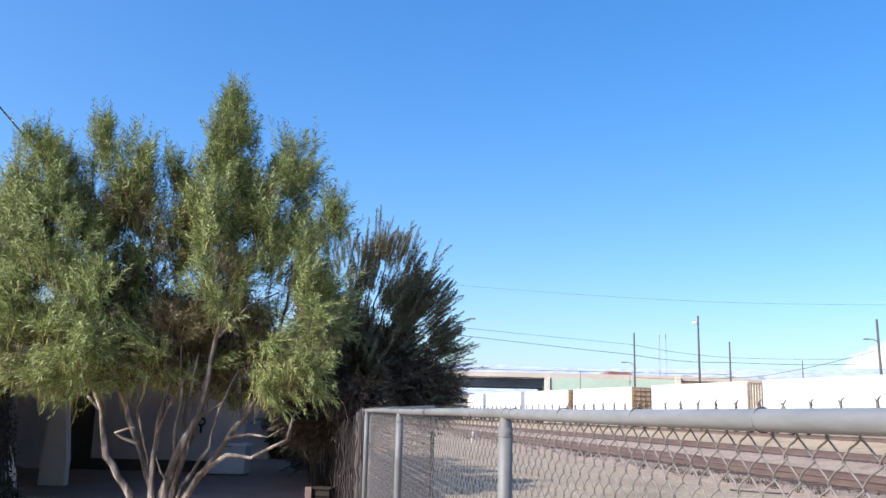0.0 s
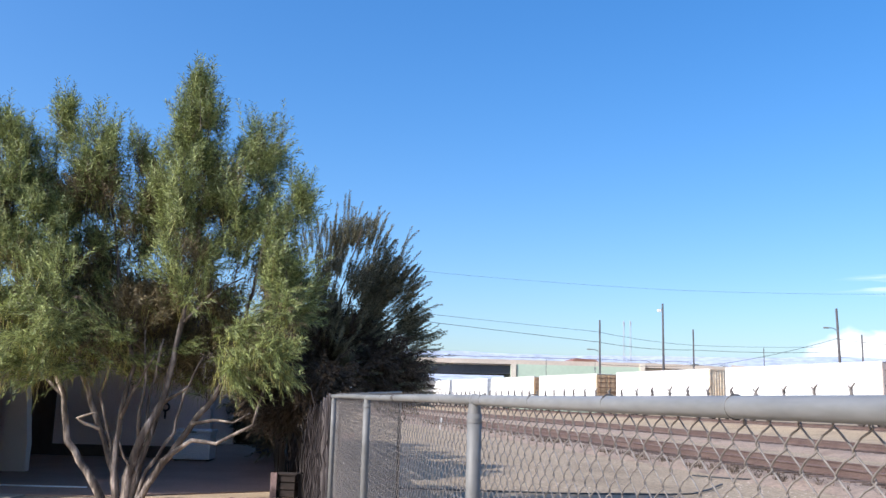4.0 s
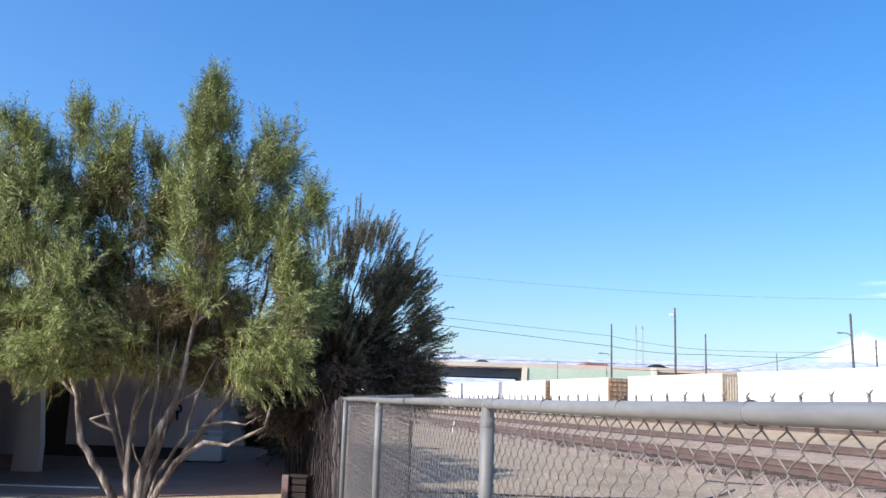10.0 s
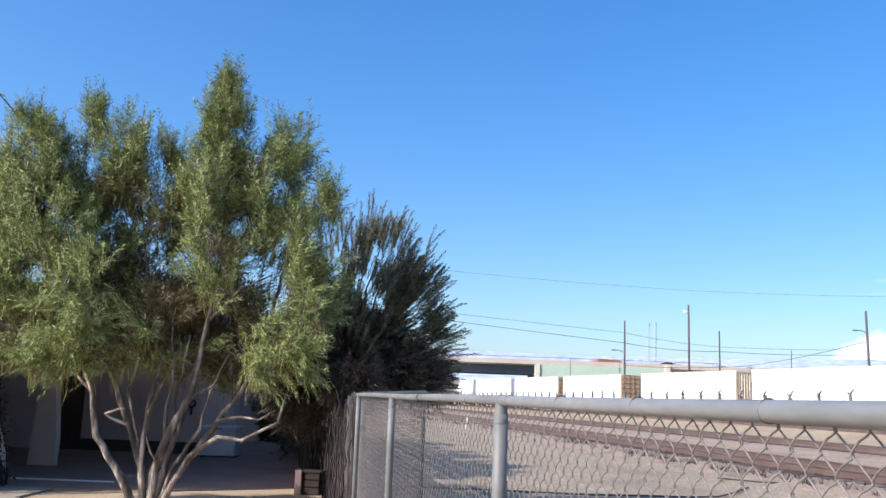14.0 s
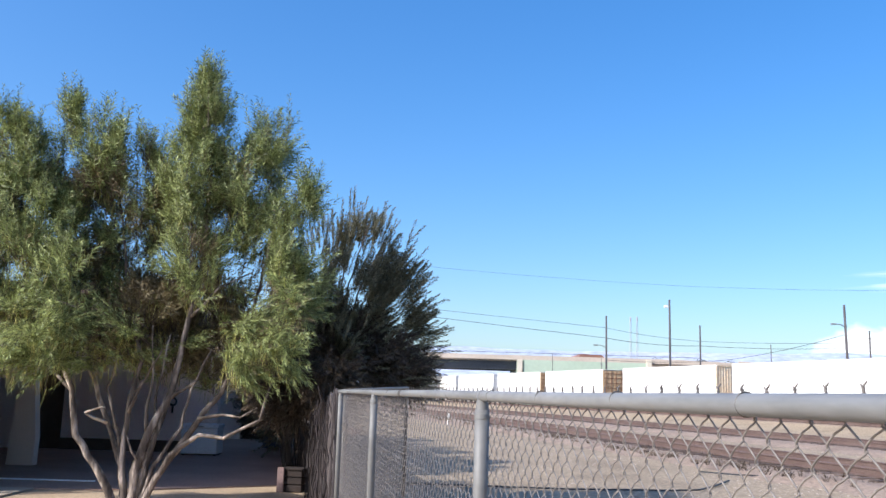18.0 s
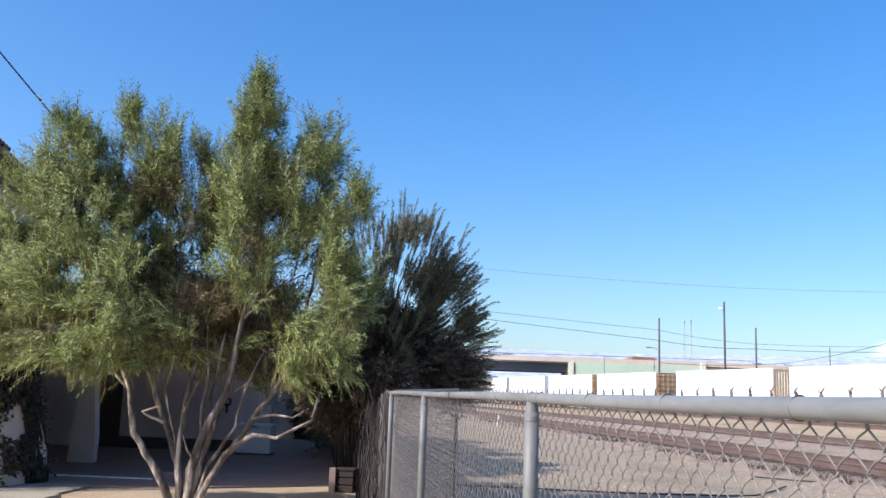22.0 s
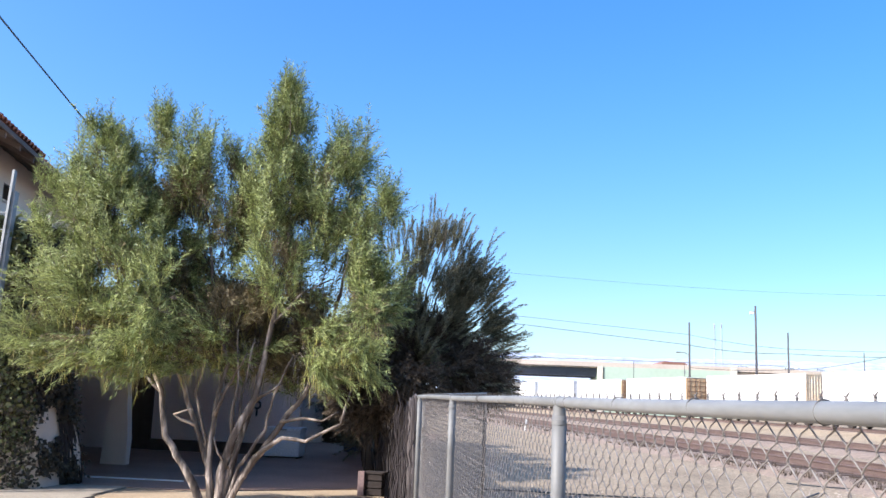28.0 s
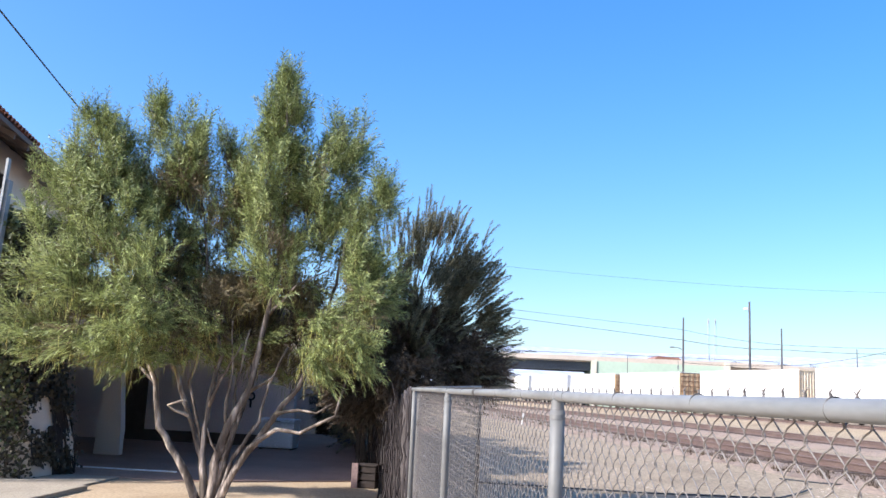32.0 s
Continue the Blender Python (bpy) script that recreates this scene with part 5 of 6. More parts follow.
# clumps of the crown: centre, radii, how densely filled, upward pull, share in shade-brown leaves
LOBES = [
    # upper left
    ((-5.50, 11.10, 4.38), (0.46, 0.50, 0.58), 1.15, 1.0, 0.06),
    ((-5.78, 11.20, 3.86), (0.26, 0.40, 0.36), 0.75, 0.8, 0.06),
    ((-4.84, 11.30, 4.70), (0.15, 0.20, 0.58), 1.30, 1.5, 0.05),
    ((-4.37, 11.30, 4.56), (0.27, 0.35, 0.48), 1.20, 1.1, 0.08),
    ((-3.93, 11.50, 4.34), (0.25, 0.35, 0.50), 1.00, 0.9, 0.20),
    ((-6.22, 11.00, 3.90), (0.09, 0.12, 0.30), 0.40, 0.9, 0.0),
    # the tall spire
    ((-3.04, 11.20, 4.94), (0.29, 0.34, 0.58), 1.30, 1.3, 0.06),
    ((-3.07, 11.20, 5.35), (0.11, 0.13, 0.22), 1.20, 1.8, 0.0),
    ((-3.12, 11.20, 4.28), (0.44, 0.46, 0.52), 1.20, 0.9, 0.08),
    ((-3.06, 11.10, 3.68), (0.33, 0.40, 0.50), 0.95, 0.4, 0.14),
    ((-2.96, 10.95, 3.12), (0.34, 0.34, 0.42), 0.75, 0.1, 0.25),
    # upper right
    ((-2.22, 11.30, 4.60), (0.29, 0.38, 0.46), 1.10, 0.9, 0.10),
    ((-2.46, 11.30, 4.06), (0.38, 0.45, 0.48), 0.80, 0.5, 0.22),
    ((-2.32, 11.40, 3.50), (0.36, 0.40, 0.40), 0.60, 0.3, 0.28),
    ((-1.66, 11.10, 3.80), (0.16, 0.25, 0.40), 1.10, 1.2, 0.03),
    ((-1.90, 11.10, 3.34), (0.28, 0.38, 0.48), 1.10, 0.4, 0.06),
    ((-1.62, 11.15, 2.92), (0.20, 0.28, 0.38), 0.85, 0.0, 0.06),
    # the hanging bough over the fence side
    ((-1.80, 10.80, 2.32), (0.27, 0.36, 0.56), 1.25, -0.7, 0.12),
    ((-2.20, 10.80, 2.00), (0.24, 0.32, 0.40), 1.10, -0.7, 0.22),
    # left body
    ((-5.20, 11.10, 3.64), (0.70, 0.58, 0.56), 1.00, 0.45, 0.10),
    ((-4.44, 11.30, 3.84), (0.55, 0.52, 0.52), 0.85, 0.4, 0.62),
    ((-4.02, 11.60, 3.55), (0.34, 0.38, 0.42), 0.75, 0.2, 0.60),
    ((-5.74, 11.15, 2.97), (0.54, 0.50, 0.52), 0.80, 0.1, 0.12),
    ((-5.04, 10.70, 2.84), (0.52, 0.50, 0.54), 0.80, 0.0, 0.12),
    ((-4.36, 10.45, 2.94), (0.20, 0.25, 0.26), 1.30, 0.3, 0.0),
    ((-4.58, 10.60, 2.27), (0.38, 0.46, 0.60), 0.95, -0.6, 0.10),
    ((-5.68, 11.50, 2.28), (0.46, 0.40, 0.44), 0.60, -0.3, 0.35),
    ((-6.20, 11.20, 2.42), (0.42, 0.48, 0.58), 0.60, 0.0, 0.06),
    ((-6.36, 11.35, 2.98), (0.24, 0.36, 0.40), 0.60, 0.4, 0.05),
    ((-6.16, 11.00, 3.52), (0.20, 0.20, 0.36), 0.60, 0.7, 0.0),
    # thin heart of the crown, browner to paint in its shade
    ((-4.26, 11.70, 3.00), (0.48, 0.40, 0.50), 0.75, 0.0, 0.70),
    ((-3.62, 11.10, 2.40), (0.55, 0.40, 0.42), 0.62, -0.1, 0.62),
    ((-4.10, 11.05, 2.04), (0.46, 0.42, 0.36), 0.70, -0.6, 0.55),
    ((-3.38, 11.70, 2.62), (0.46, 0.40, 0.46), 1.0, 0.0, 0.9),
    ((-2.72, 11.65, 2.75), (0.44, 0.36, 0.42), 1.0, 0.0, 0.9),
    # foliage that closes the crown between the clumps
    ((-4.92, 11.35, 4.16), (0.46, 0.42, 0.46), 0.90, 0.8, 0.15),
    ((-4.18, 11.45, 4.10), (0.42, 0.42, 0.44), 0.80, 0.5, 0.6),
    ((-5.55, 11.25, 3.95), (0.50, 0.42, 0.42), 0.90, 0.6, 0.10),
    ((-3.72, 11.60, 3.82), (0.30, 0.36, 0.40), 0.90, 0.4, 0.6),
    ((-3.60, 11.45, 4.10), (0.28, 0.34, 0.36), 0.55, 0.6, 0.15),
    ((-2.62, 11.35, 4.30), (0.34, 0.36, 0.46), 0.60, 0.7, 0.15),
    ((-2.70, 11.45, 3.64), (0.38, 0.40, 0.44), 0.55, 0.4, 0.55),
    ((-2.10, 11.40, 2.95), (0.36, 0.36, 0.36), 0.60, 0.1, 0.5),
    ((-3.10, 11.75, 3.00), (0.34, 0.34, 0.40), 0.70, 0.1, 0.7),
    ((-3.95, 11.75, 2.55), (0.52, 0.36, 0.44), 1.25, 0.0, 0.9),
    ((-3.45, 11.80, 2.14), (0.50, 0.36, 0.46), 1.25, 0.0, 0.95),
    ((-2.80, 11.80, 2.12), (0.50, 0.36, 0.50), 1.3, 0.0, 0.95),
    ((-4.75, 11.50, 3.15), (0.55, 0.40, 0.50), 0.95, 0.1, 0.7),
    ((-4.75, 11.40, 2.35), (0.55, 0.45, 0.45), 0.80, -0.1, 0.55),
    ((-5.00, 10.40, 2.05), (0.42, 0.36, 0.30), 0.45, -0.4, 0.20),
    ((-5.95, 11.70, 2.00), (0.55, 0.36, 0.30), 0.70, -0.3, 0.40),
    ((-6.30, 11.60, 2.05), (0.40, 0.36, 0.30), 0.55, -0.2, 0.20),
]


def crown_spots(rg, c, r, fill, upness):
    """Tufts of leafy shoots through one clump, fanning up and out from its foot."""
    foot = Vector((c[0] * 0.9 - 0.36, c[1], c[2] - 1.25 * r[2]))
    n = int(fill * 150 * (r[0] * r[1] * r[2] / 0.1) ** 0.72)
    spots = []
    for i in range(n):
        while True:
            v = Vector((rg.uniform(-1, 1), rg.uniform(-1, 1), rg.uniform(-1, 1)))
            if 0.03 < v.length < 1 and rg.random() < 0.2 + 0.8 * v.length:
                break
        taper = 1.0 - 0.5 * max(0.0, v.z)
        v = v * (1 + 0.45 * noise.noise(v * 1.7 + Vector(c)) + abs(rg.gauss(0, 0.12)))
        p = Vector((c[0] + v.x * r[0] * taper, c[1] + v.y * r[1] * taper, c[2] + v.z * r[2]))
        if noise.noise(p * 2.4) + 0.7 * noise.noise(p * 5.2) < -0.05:
            continue
        d = (p - foot).normalized() * 0.85 + Vector((0, 0, upness)) + 0.22 * Vector((rg.gauss(0, 1), rg.gauss(0, 1), rg.gauss(0, 1)))
        d.normalize()
        for k in range(4):
            spots.append((p - d * 0.12 + 0.035 * Vector((rg.gauss(0, 1), rg.gauss(0, 1), rg.gauss(0, 1))), d + 0.24 * Vector((rg.gauss(0, 1), rg.gauss(0, 1), rg.gauss(0, 1)))))
    return spots


SWAY = []
for c, r, fill, upness, dry in LOBES:
    root = Vector((c[0], c[1], c[2] - r[2] * 0.8))
    spots = crown_spots(rgt, c, r, fill, upness)
    n = len(spots)

    def depth(sp):
        v = sp[0] - Vector(c)
        return (v.x / r[0]) ** 2 + (v.y / r[1]) ** 2 + (v.z / r[2]) ** 2

    # brown leaves paint shade into each clump's heart, its outside stays green
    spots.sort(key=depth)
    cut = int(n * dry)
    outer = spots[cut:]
    if upness >= 0.8:  # thin upright shoots above the clump
        for k in range(9):
            q = Vector((c[0] + rgt.uniform(-0.8, 0.8) * r[0], c[1] + rgt.uniform(-0.3, 0.3), c[2] + r[2] * rgt.uniform(0.2, 0.7)))
            lean = Vector((rgt.gauss(0, 0.12) + 0.35 * (q.x - c[0]), rgt.gauss(0, 0.1), 1.0))
            for j in range(2):
                outer.append((q + lean * 0.16 * j, lean))
    vs, fs = sprig_cloud(rgt, outer, LEAF, root, leaf=(0.075, 0.14), width=0.0064, count=27, length=(0.24, 0.46), spread=0.66 if upness > 0.3 else 0.5)
    clump = tagged(quads_object("leaf_clump", vs, fs, LEAF, willow), kind="stuff")
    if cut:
        vs, fs = sprig_cloud(rgt, spots[:cut], DRY_SHADE_LEAF, root, count=17)
        tagged(quads_object("dry_leaf_clump", vs, fs, DRY_SHADE_LEAF, clump, "dry brown inner foliage, the crown's shade in its colour"), kind="stuff")
    clump.location = root - WB
    SWAY.append((clump, root - WB))
    # bare brown twigs inside the clump
    tv, tf = [], []
    for i in range(int(n * (0.10 + 0.35 * dry))):
        q, d = rgt.choice(spots)
        d = d.normalized()
        q = q - root - d * rgt.uniform(0.05, 0.3)
        o = d.orthogonal().normalized() * rgt.uniform(0.003, 0.007)
        k = d.cross(o)
        e = q + d * rgt.uniform(0.3, 0.6) + Vector((rgt.gauss(0, 0.05), rgt.gauss(0, 0.05), rgt.gauss(0, 0.05)))
        b = len(tv)
        tv += [tuple(q + o), tuple(q - o * 0.5 + k * 0.87), tuple(q - o * 0.5 - k * 0.87), tuple(e)]
        tf += [(b, b + 1, b + 3), (b + 1, b + 2, b + 3), (b + 2, b, b + 3)]
    tagged(quads_object("twig_tangle", tv, tf, BARK_DARK, clump, "thin bare brown twigs"), kind="stuff")
    # hanging seed pods, most on the low outer clumps
    pv, pf = [], []
    for i in range(int(n * (1.1 if upness <= -0.6 else 0.35 if upness < 0.3 else 0.16 if upness < 0.7 else 0.04))):
        p, _ = rgt.choice(spots)
        q = p - root + Vector((rgt.gauss(0, 0.06), rgt.gauss(0, 0.06), rgt.gauss(-0.05, 0.05)))
        ln, wd = rgt.uniform(0.11, 0.24), rgt.uniform(0.0025, 0.0045)
        a = rgt.uniform(0, 3.14)
        o = Vector((math.cos(a), math.sin(a), 0)) * wd
        e = q + Vector((rgt.gauss(0, 0.03), rgt.gauss(0, 0.03), -ln))
        b = len(pv)
        pv += [tuple(q - o), tuple(q + o), tuple(e + o * 0.5), tuple(e - o * 0.5)]
        pf.append((b, b + 1, b + 2, b + 3))
    tagged(quads_object("pod_foliage", pv, pf, POD, clump, "hanging yellow-green seed pods"), kind="stuff")

# the darker tree behind, leaning over the slat fence
rg2 = random.Random(33)
SB = Vector((-1.75, 13.3, 0))
shrub = thing("dark_willow_tree", "dark feathery willow leaning over the fence with fan-like sprays", "tree", m=Matrix.Translation(SB))
heart2 = Vector((-1.50, 12.95, 1.75))
# boughs fan out from the heart: azimuth to the side, height of the tip, reach
BOUGHS = [(-1.40, 4.22), (-1.14, 4.46), (-0.90, 4.34), (-0.62, 4.10), (-0.34, 3.72), (-0.14, 3.42), (0.00, 3.08), (0.06, 2.76), (0.06, 2.44), (0.02, 2.16), (-0.10, 1.92)]
for i, (bx, bz) in enumerate(BOUGHS):
    tip = Vector((bx, 12.8 + 0.16 * math.sin(i * 2.1), bz))
    way = tip - heart2
    bm = bmesh.new()
    mid = heart2.lerp(tip, 0.5) + Vector((-0.04, 0, 0.05))
    limb(bm, rg2, [Vector((-1.72, 13.3, -0.05)) - SB, Vector((-1.66, 13.2, 0.8)) - SB, heart2 - SB, mid - SB, heart2.lerp(tip, 0.86) - SB], 0.045, 0.006)
    part("stem", bm, BARK_DARK, shrub, smooth=True)
    side = way.cross(Vector((0, 1, 0))).normalized()
    spots = []
    for k in range(int(120 + 115 * way.length)):
        u = rg2.uniform(0.10, 0.80) ** 0.8
        wide = 0.10 + 0.17 * u
        q = heart2.lerp(tip, u) + side * rg2.gauss(0, wide) + Vector((0, rg2.gauss(0, 0.24), 0))
        if noise.noise(q * 2.1 + Vector((3, 1, 5))) + 0.6 * noise.noise(q * 4.7) < 0.02 and u > 0.25:
            continue
        if any(math.hypot(q.x - gx, (q.z - gz) * 0.7) < 0.15 for gx, gz in ((-1.33, 3.02), (-1.16, 2.72), (-0.62, 2.62))):  # gaps where the sky shows
            continue
        # the shoots run nearly straight out along the bough, turning up at their ends
        out = (q - heart2).normalized() + Vector((0.05, 0, 0.16)) + 0.13 * Vector((rg2.gauss(0, 1), rg2.gauss(0, 1), rg2.gauss(0, 1)))
        spots.append((q, out))
    if i < 4:  # long bare-stemmed shoots standing over the crown
        for k in range(5):
            q = heart2.lerp(tip, rg2.uniform(0.72, 0.86)) + side * rg2.gauss(0, 0.16)
            out = Vector((0.10 + 0.3 * (q.x + 1.1) + rg2.gauss(0, 0.06), rg2.gauss(0, 0.06), 1.0))
            spots += [(q + out * 0.17 * m, out) for m in range(2)]
    root = heart2.lerp(tip, 0.2)
    vs, fs = sprig_cloud(rg2, spots, LEAF_DARK, root, (0.05, 0.095), 0.0075, 42, (0.24, 0.48), 0.46)
    clump = tagged(quads_object("leaf_clump", vs, fs, LEAF_DARK, shrub), kind="stuff")
    clump.location = root - SB
    SWAY.append((clump, root - SB))
# dark brown undergrowth of its skirt and along the slats
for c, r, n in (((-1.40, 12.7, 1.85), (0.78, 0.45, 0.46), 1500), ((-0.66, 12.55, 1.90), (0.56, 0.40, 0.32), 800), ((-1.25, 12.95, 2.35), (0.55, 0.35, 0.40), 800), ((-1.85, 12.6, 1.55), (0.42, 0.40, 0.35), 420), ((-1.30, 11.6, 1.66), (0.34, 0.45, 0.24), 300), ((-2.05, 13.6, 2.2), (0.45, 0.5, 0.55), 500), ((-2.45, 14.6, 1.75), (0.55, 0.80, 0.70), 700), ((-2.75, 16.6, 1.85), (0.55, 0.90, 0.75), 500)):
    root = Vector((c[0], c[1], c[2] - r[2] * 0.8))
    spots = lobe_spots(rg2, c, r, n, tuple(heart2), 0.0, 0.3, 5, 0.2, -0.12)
    vs, fs = sprig_cloud(rg2, spots, BROWNDARK, root, (0.06, 0.11), 0.008, 28, (0.25, 0.45), 0.5)
    clump = tagged(quads_object("leaf_clump", vs, fs, BROWNDARK, shrub), kind="stuff")
    clump.location = root - SB
    SWAY.append((clump, root - SB))

# overgrown hedge along the slat fence, farther back; mostly unseen, added to shade the yard
rg3 = random.Random(55)
HB = Vector((-3.6, 23.0, 0))
hedge = thing("overgrown_hedge", "dark overgrown hedge along the slat fence, added to shade the yard", "hedge", m=Matrix.Translation(HB))
for i, y in enumerate((17.6, 19.2, 20.9, 22.6, 24.4, 26.2, 28.0)):
    c = (on_fence(y).x - 0.34, y, 2.1 + 0.3 * math.sin(i * 2.3))
    bm = bmesh.new()
    for k in range(4):
        limb(bm, rg3, [Vector((c[0] + 0.06 * k - 0.02, y, -0.05)) - HB, Vector((c[0] + rg3.uniform(-0.1, 0.2), y + rg3.uniform(-0.3, 0.3), 1.2)) - HB, Vector((c[0] + rg3.uniform(-0.5, 0.5), y + rg3.uniform(-0.6, 0.6), 2.5)) - HB], 0.035, 0.008, 6)
    part("stem", bm, BARK_DARK, hedge, smooth=True)
    spots = lobe_spots(rg3, c, (0.80, 1.1, 1.5), 2200, (c[0], c[1], 0.8), 0.5)
    vs, fs = sprig_cloud(rg3, spots, LEAF_DARK, HB, count=22, width=0.015)
    tagged(quads_object("leaf_clump", vs, fs, LEAF_DARK, hedge), kind="stuff")
for c, r in (((-5.35, 28.2, 1.1), (0.75, 0.6, 1.25)), ((-5.0, 29.0, 1.9), (0.8, 0.7, 1.7)), ((-5.6, 30.4, 1.4), (0.8, 0.7, 1.6))):  # it closes the passage
    spots = lobe_spots(rg3, c, r, 2600, (c[0], c[1], 0.6), 0.4, gap=-0.25)
    vs, fs = sprig_cloud(rg3, spots, BROWNDARK, HB, count=22, width=0.017)
    tagged(quads_object("leaf_clump", vs, fs, BROWNDARK, hedge), kind="stuff")

# ---- poles, masts, wires ----
def power_pole(x, y, top, r, label, arms=(), lamp=False, lean=0.0):
    t = thing("power_pole", label, "power pole", "poles beyond the yard", m=pose(x, y, 0))
    part("shaft", tubes(([(lean * 0.2, 0, -0.2), (0, 0, top * 0.5), (-lean * 0.2, 0, top)], [r * 0.8, r * 0.7, r * 0.58]), sides=10), POLE_WOOD, t, smooth=True)
    for z, w in arms:
        a = part("crossarm", boxes((-w, w, -0.06, 0.06, z - 0.06, z + 0.06), bevel=0.01), POLE_WOOD, t)
        for sx in (-w * 0.85, w * 0.85):
            part("insulator", tubes(([(sx, 0, z + 0.06), (sx, 0, z + 0.26)], [0.06, 0.04]), sides=8), STEEL_DARK, a)
    if lamp:
        part("lamp_arm", tubes(([(0, 0, lamp), (-0.7, -0.2, lamp + 0.35), (-1.4, -0.3, lamp + 0.4)], 0.05), sides=6), GALV, t)
        part("lamp_head", boxes((-1.9, -1.25, -0.42, -0.16, lamp + 0.28, lamp + 0.46), bevel=0.05), GALV, t)
    return t


power_pole(24.9, 126, 13.3, 0.20, "dark wooden power pole with a street lamp", (), 8.7)
tall_pole = power_pole(27.0, 100, 12.95, 0.18, "tall dark wooden pole with a small fitting near its top")
part("fitting", boxes((-0.62, -0.16, -0.14, 0.14, 12.0, 12.3), bevel=0.06), VINYL, tall_pole, "small white lamp fitting")
part("bracket", tubes(([(0, 0, 12.3), (-0.45, 0, 12.34)], 0.03), sides=6), GALV, tall_pole)
power_pole(40.8, 134, 13.0, 0.19, "slim dark wooden power pole", ())
power_pole(48.6, 103, 13.3, 0.22, "thick wooden pole with a lamp arm and transformer drop", (), 10.6, 0.6)
power_pole(64.8, 130, 12.6, 0.19, "dark wooden pole beside the clouds", ())
power_pole(46.2, 120, 9.5, 0.10, "thin grey pole behind the containers", ())
power_pole(17.5, 128, 7.8, 0.07, "thin dark post standing before the green overpass wall", ())
fitted = power_pole(24.6, 128, 7.6, 0.06, "thin dark post beside a power pole", ())
part("small_box", boxes((-0.12, 0.12, -0.1, 0.1, 6.2, 6.6), bevel=0.02), GALV, fitted)
for x, y in ((44.2, 190), (43.0, 191)):
    t = thing("antenna_mast", "thin pale lattice antenna mast, haze in its colour", "mast", "masts", m=pose(x, y, 0))
    for k in range(3):
        a = 2.09 * k
        part("mast_leg", tubes(([(0.25 * math.cos(a), 0.25 * math.sin(a), 0), (0.16 * math.cos(a), 0.16 * math.sin(a), 18.9)], 0.035), sides=5), HAZE_STEEL, t)
    for i in range(24):
        z = 0.7 + i * 0.76
        part("brace", tubes(([(0.23, 0, z), (-0.115, 0.2, z + 0.38), (-0.115, -0.2, z + 0.7), (0.23, 0, z + 0.76)], 0.018), sides=4), HAZE_STEEL, t)
    part("antenna", boxes((-0.14, 0.14, -0.08, 0.08, 18.3, 19.3), bevel=0.02), HAZE_STEEL, t)


def sag_wire(pts, sag, r, label):
    """An overhead wire hung through supports."""
    out = []
    P = [Vector(p) for p in pts]
    for a, b in zip(P, P[1:]):
        for i in range(16):
            u = i / 16
            out.append(a.lerp(b, u) - Vector((0, 0, 4 * sag * u * (1 - u))))
    out.append(P[-1])
    bm = bmesh.new()
    tube(bm, out, r, 5)
    ob = part("overhead_wire", bm, CABLE)
    return tagged(ob, label, "wire", "overhead wires")


sag_wire([(-40, 112, 21.4), (34, 118, 16.9), (110, 128, 21.0)], 0.9, 0.014, "thin black overhead wire sagging across the sky")
sag_wire([(-60, 118, 18.1), (24.6, 125.8, 11.6), (40.7, 134, 10.6), (64.7, 130, 10.9), (150, 120, 12.5)], 0.25, 0.025, "thin black power line between wooden poles")
sag_wire([(-60, 116, 18.0), (24.6, 125.8, 10.15), (40.7, 134, 9.9), (64.7, 130, 10.2), (150, 120, 11.5)], 0.35, 0.034, "black communication cable below the power line")
sag_wire([(48.5, 103, 9.8), (40.0, 120, 7.2), (24.9, 126, 7.0)], 0.3, 0.03, "black cable sloping down from a pole")
sag_wire([(48.5, 103, 9.7), (66, 108, 9.5), (110, 112, 11.5)], 0.3, 0.028, "black cable running off from a pole")
sag_wire([(-1.3, -11.0, 6.05), (-8.4, 21.2, 5.45)], 0.27, 0.011, "black service cable hanging down to the house eave")

# ---- scrub behind the overpass, lifted on tall stems to road height ----
rgs = random.Random(77)
for i in range(9):
    x = 40 + i * 7.5 + rgs.uniform(-2, 2)
    y = OY + 8 + rgs.uniform(0, 10)
    z0 = 0.0
    sc = thing("scrub_bush", "dark desert scrub on tall stems behind the overpass", "bush", "scrub bushes", m=pose(x, y, 0))
    part("bush_stem", tubes(([(0, 0, -0.05), (0.1, 0, 4.0), (0.0, 0.1, 8.6)], [0.16, 0.1, 0.04]), sides=6), BARK_DARK, sc)
    w = rgs.uniform(1.0, 2.2)

    def bush_place(rg, w=w):
        v = Vector((rg.gauss(0, 0.5), rg.gauss(0, 0.5), rg.gauss(0, 0.35)))
        return Vector((v.x * w, v.y * w, 8.3 + v.z)), v

    leaf_cloud(500, bush_place, 0.30, SCRUB, "foliage", sc, "", i + 1, 0.5)

# litter and cable on the yard ground
cab = part("ground_cable", tubes(([(-0.6, 15.7, 0.01), (1.0, 15.57, 0.015), (2.5, 15.5, 0.01), (3.4, 15.6, 0.015), (4.3, 15.75, 0.01), (4.8, 15.95, 0.015), (5.4, 16.9, 0.01), (6.0, 18.0, 0.015)], 0.017), sides=6), CABLE)
tagged(cab, "black cable lying on the gravel", "cable")
hose = part("old_hose", tubes(([(6.0, 20.0, 0.02), (6.6, 19.3, 0.03), (7.4, 19.2, 0.02), (8.0, 20.2, 0.03)], 0.016), sides=6), CABLE)
tagged(hose, "short curved black hose on the gravel", "hose")

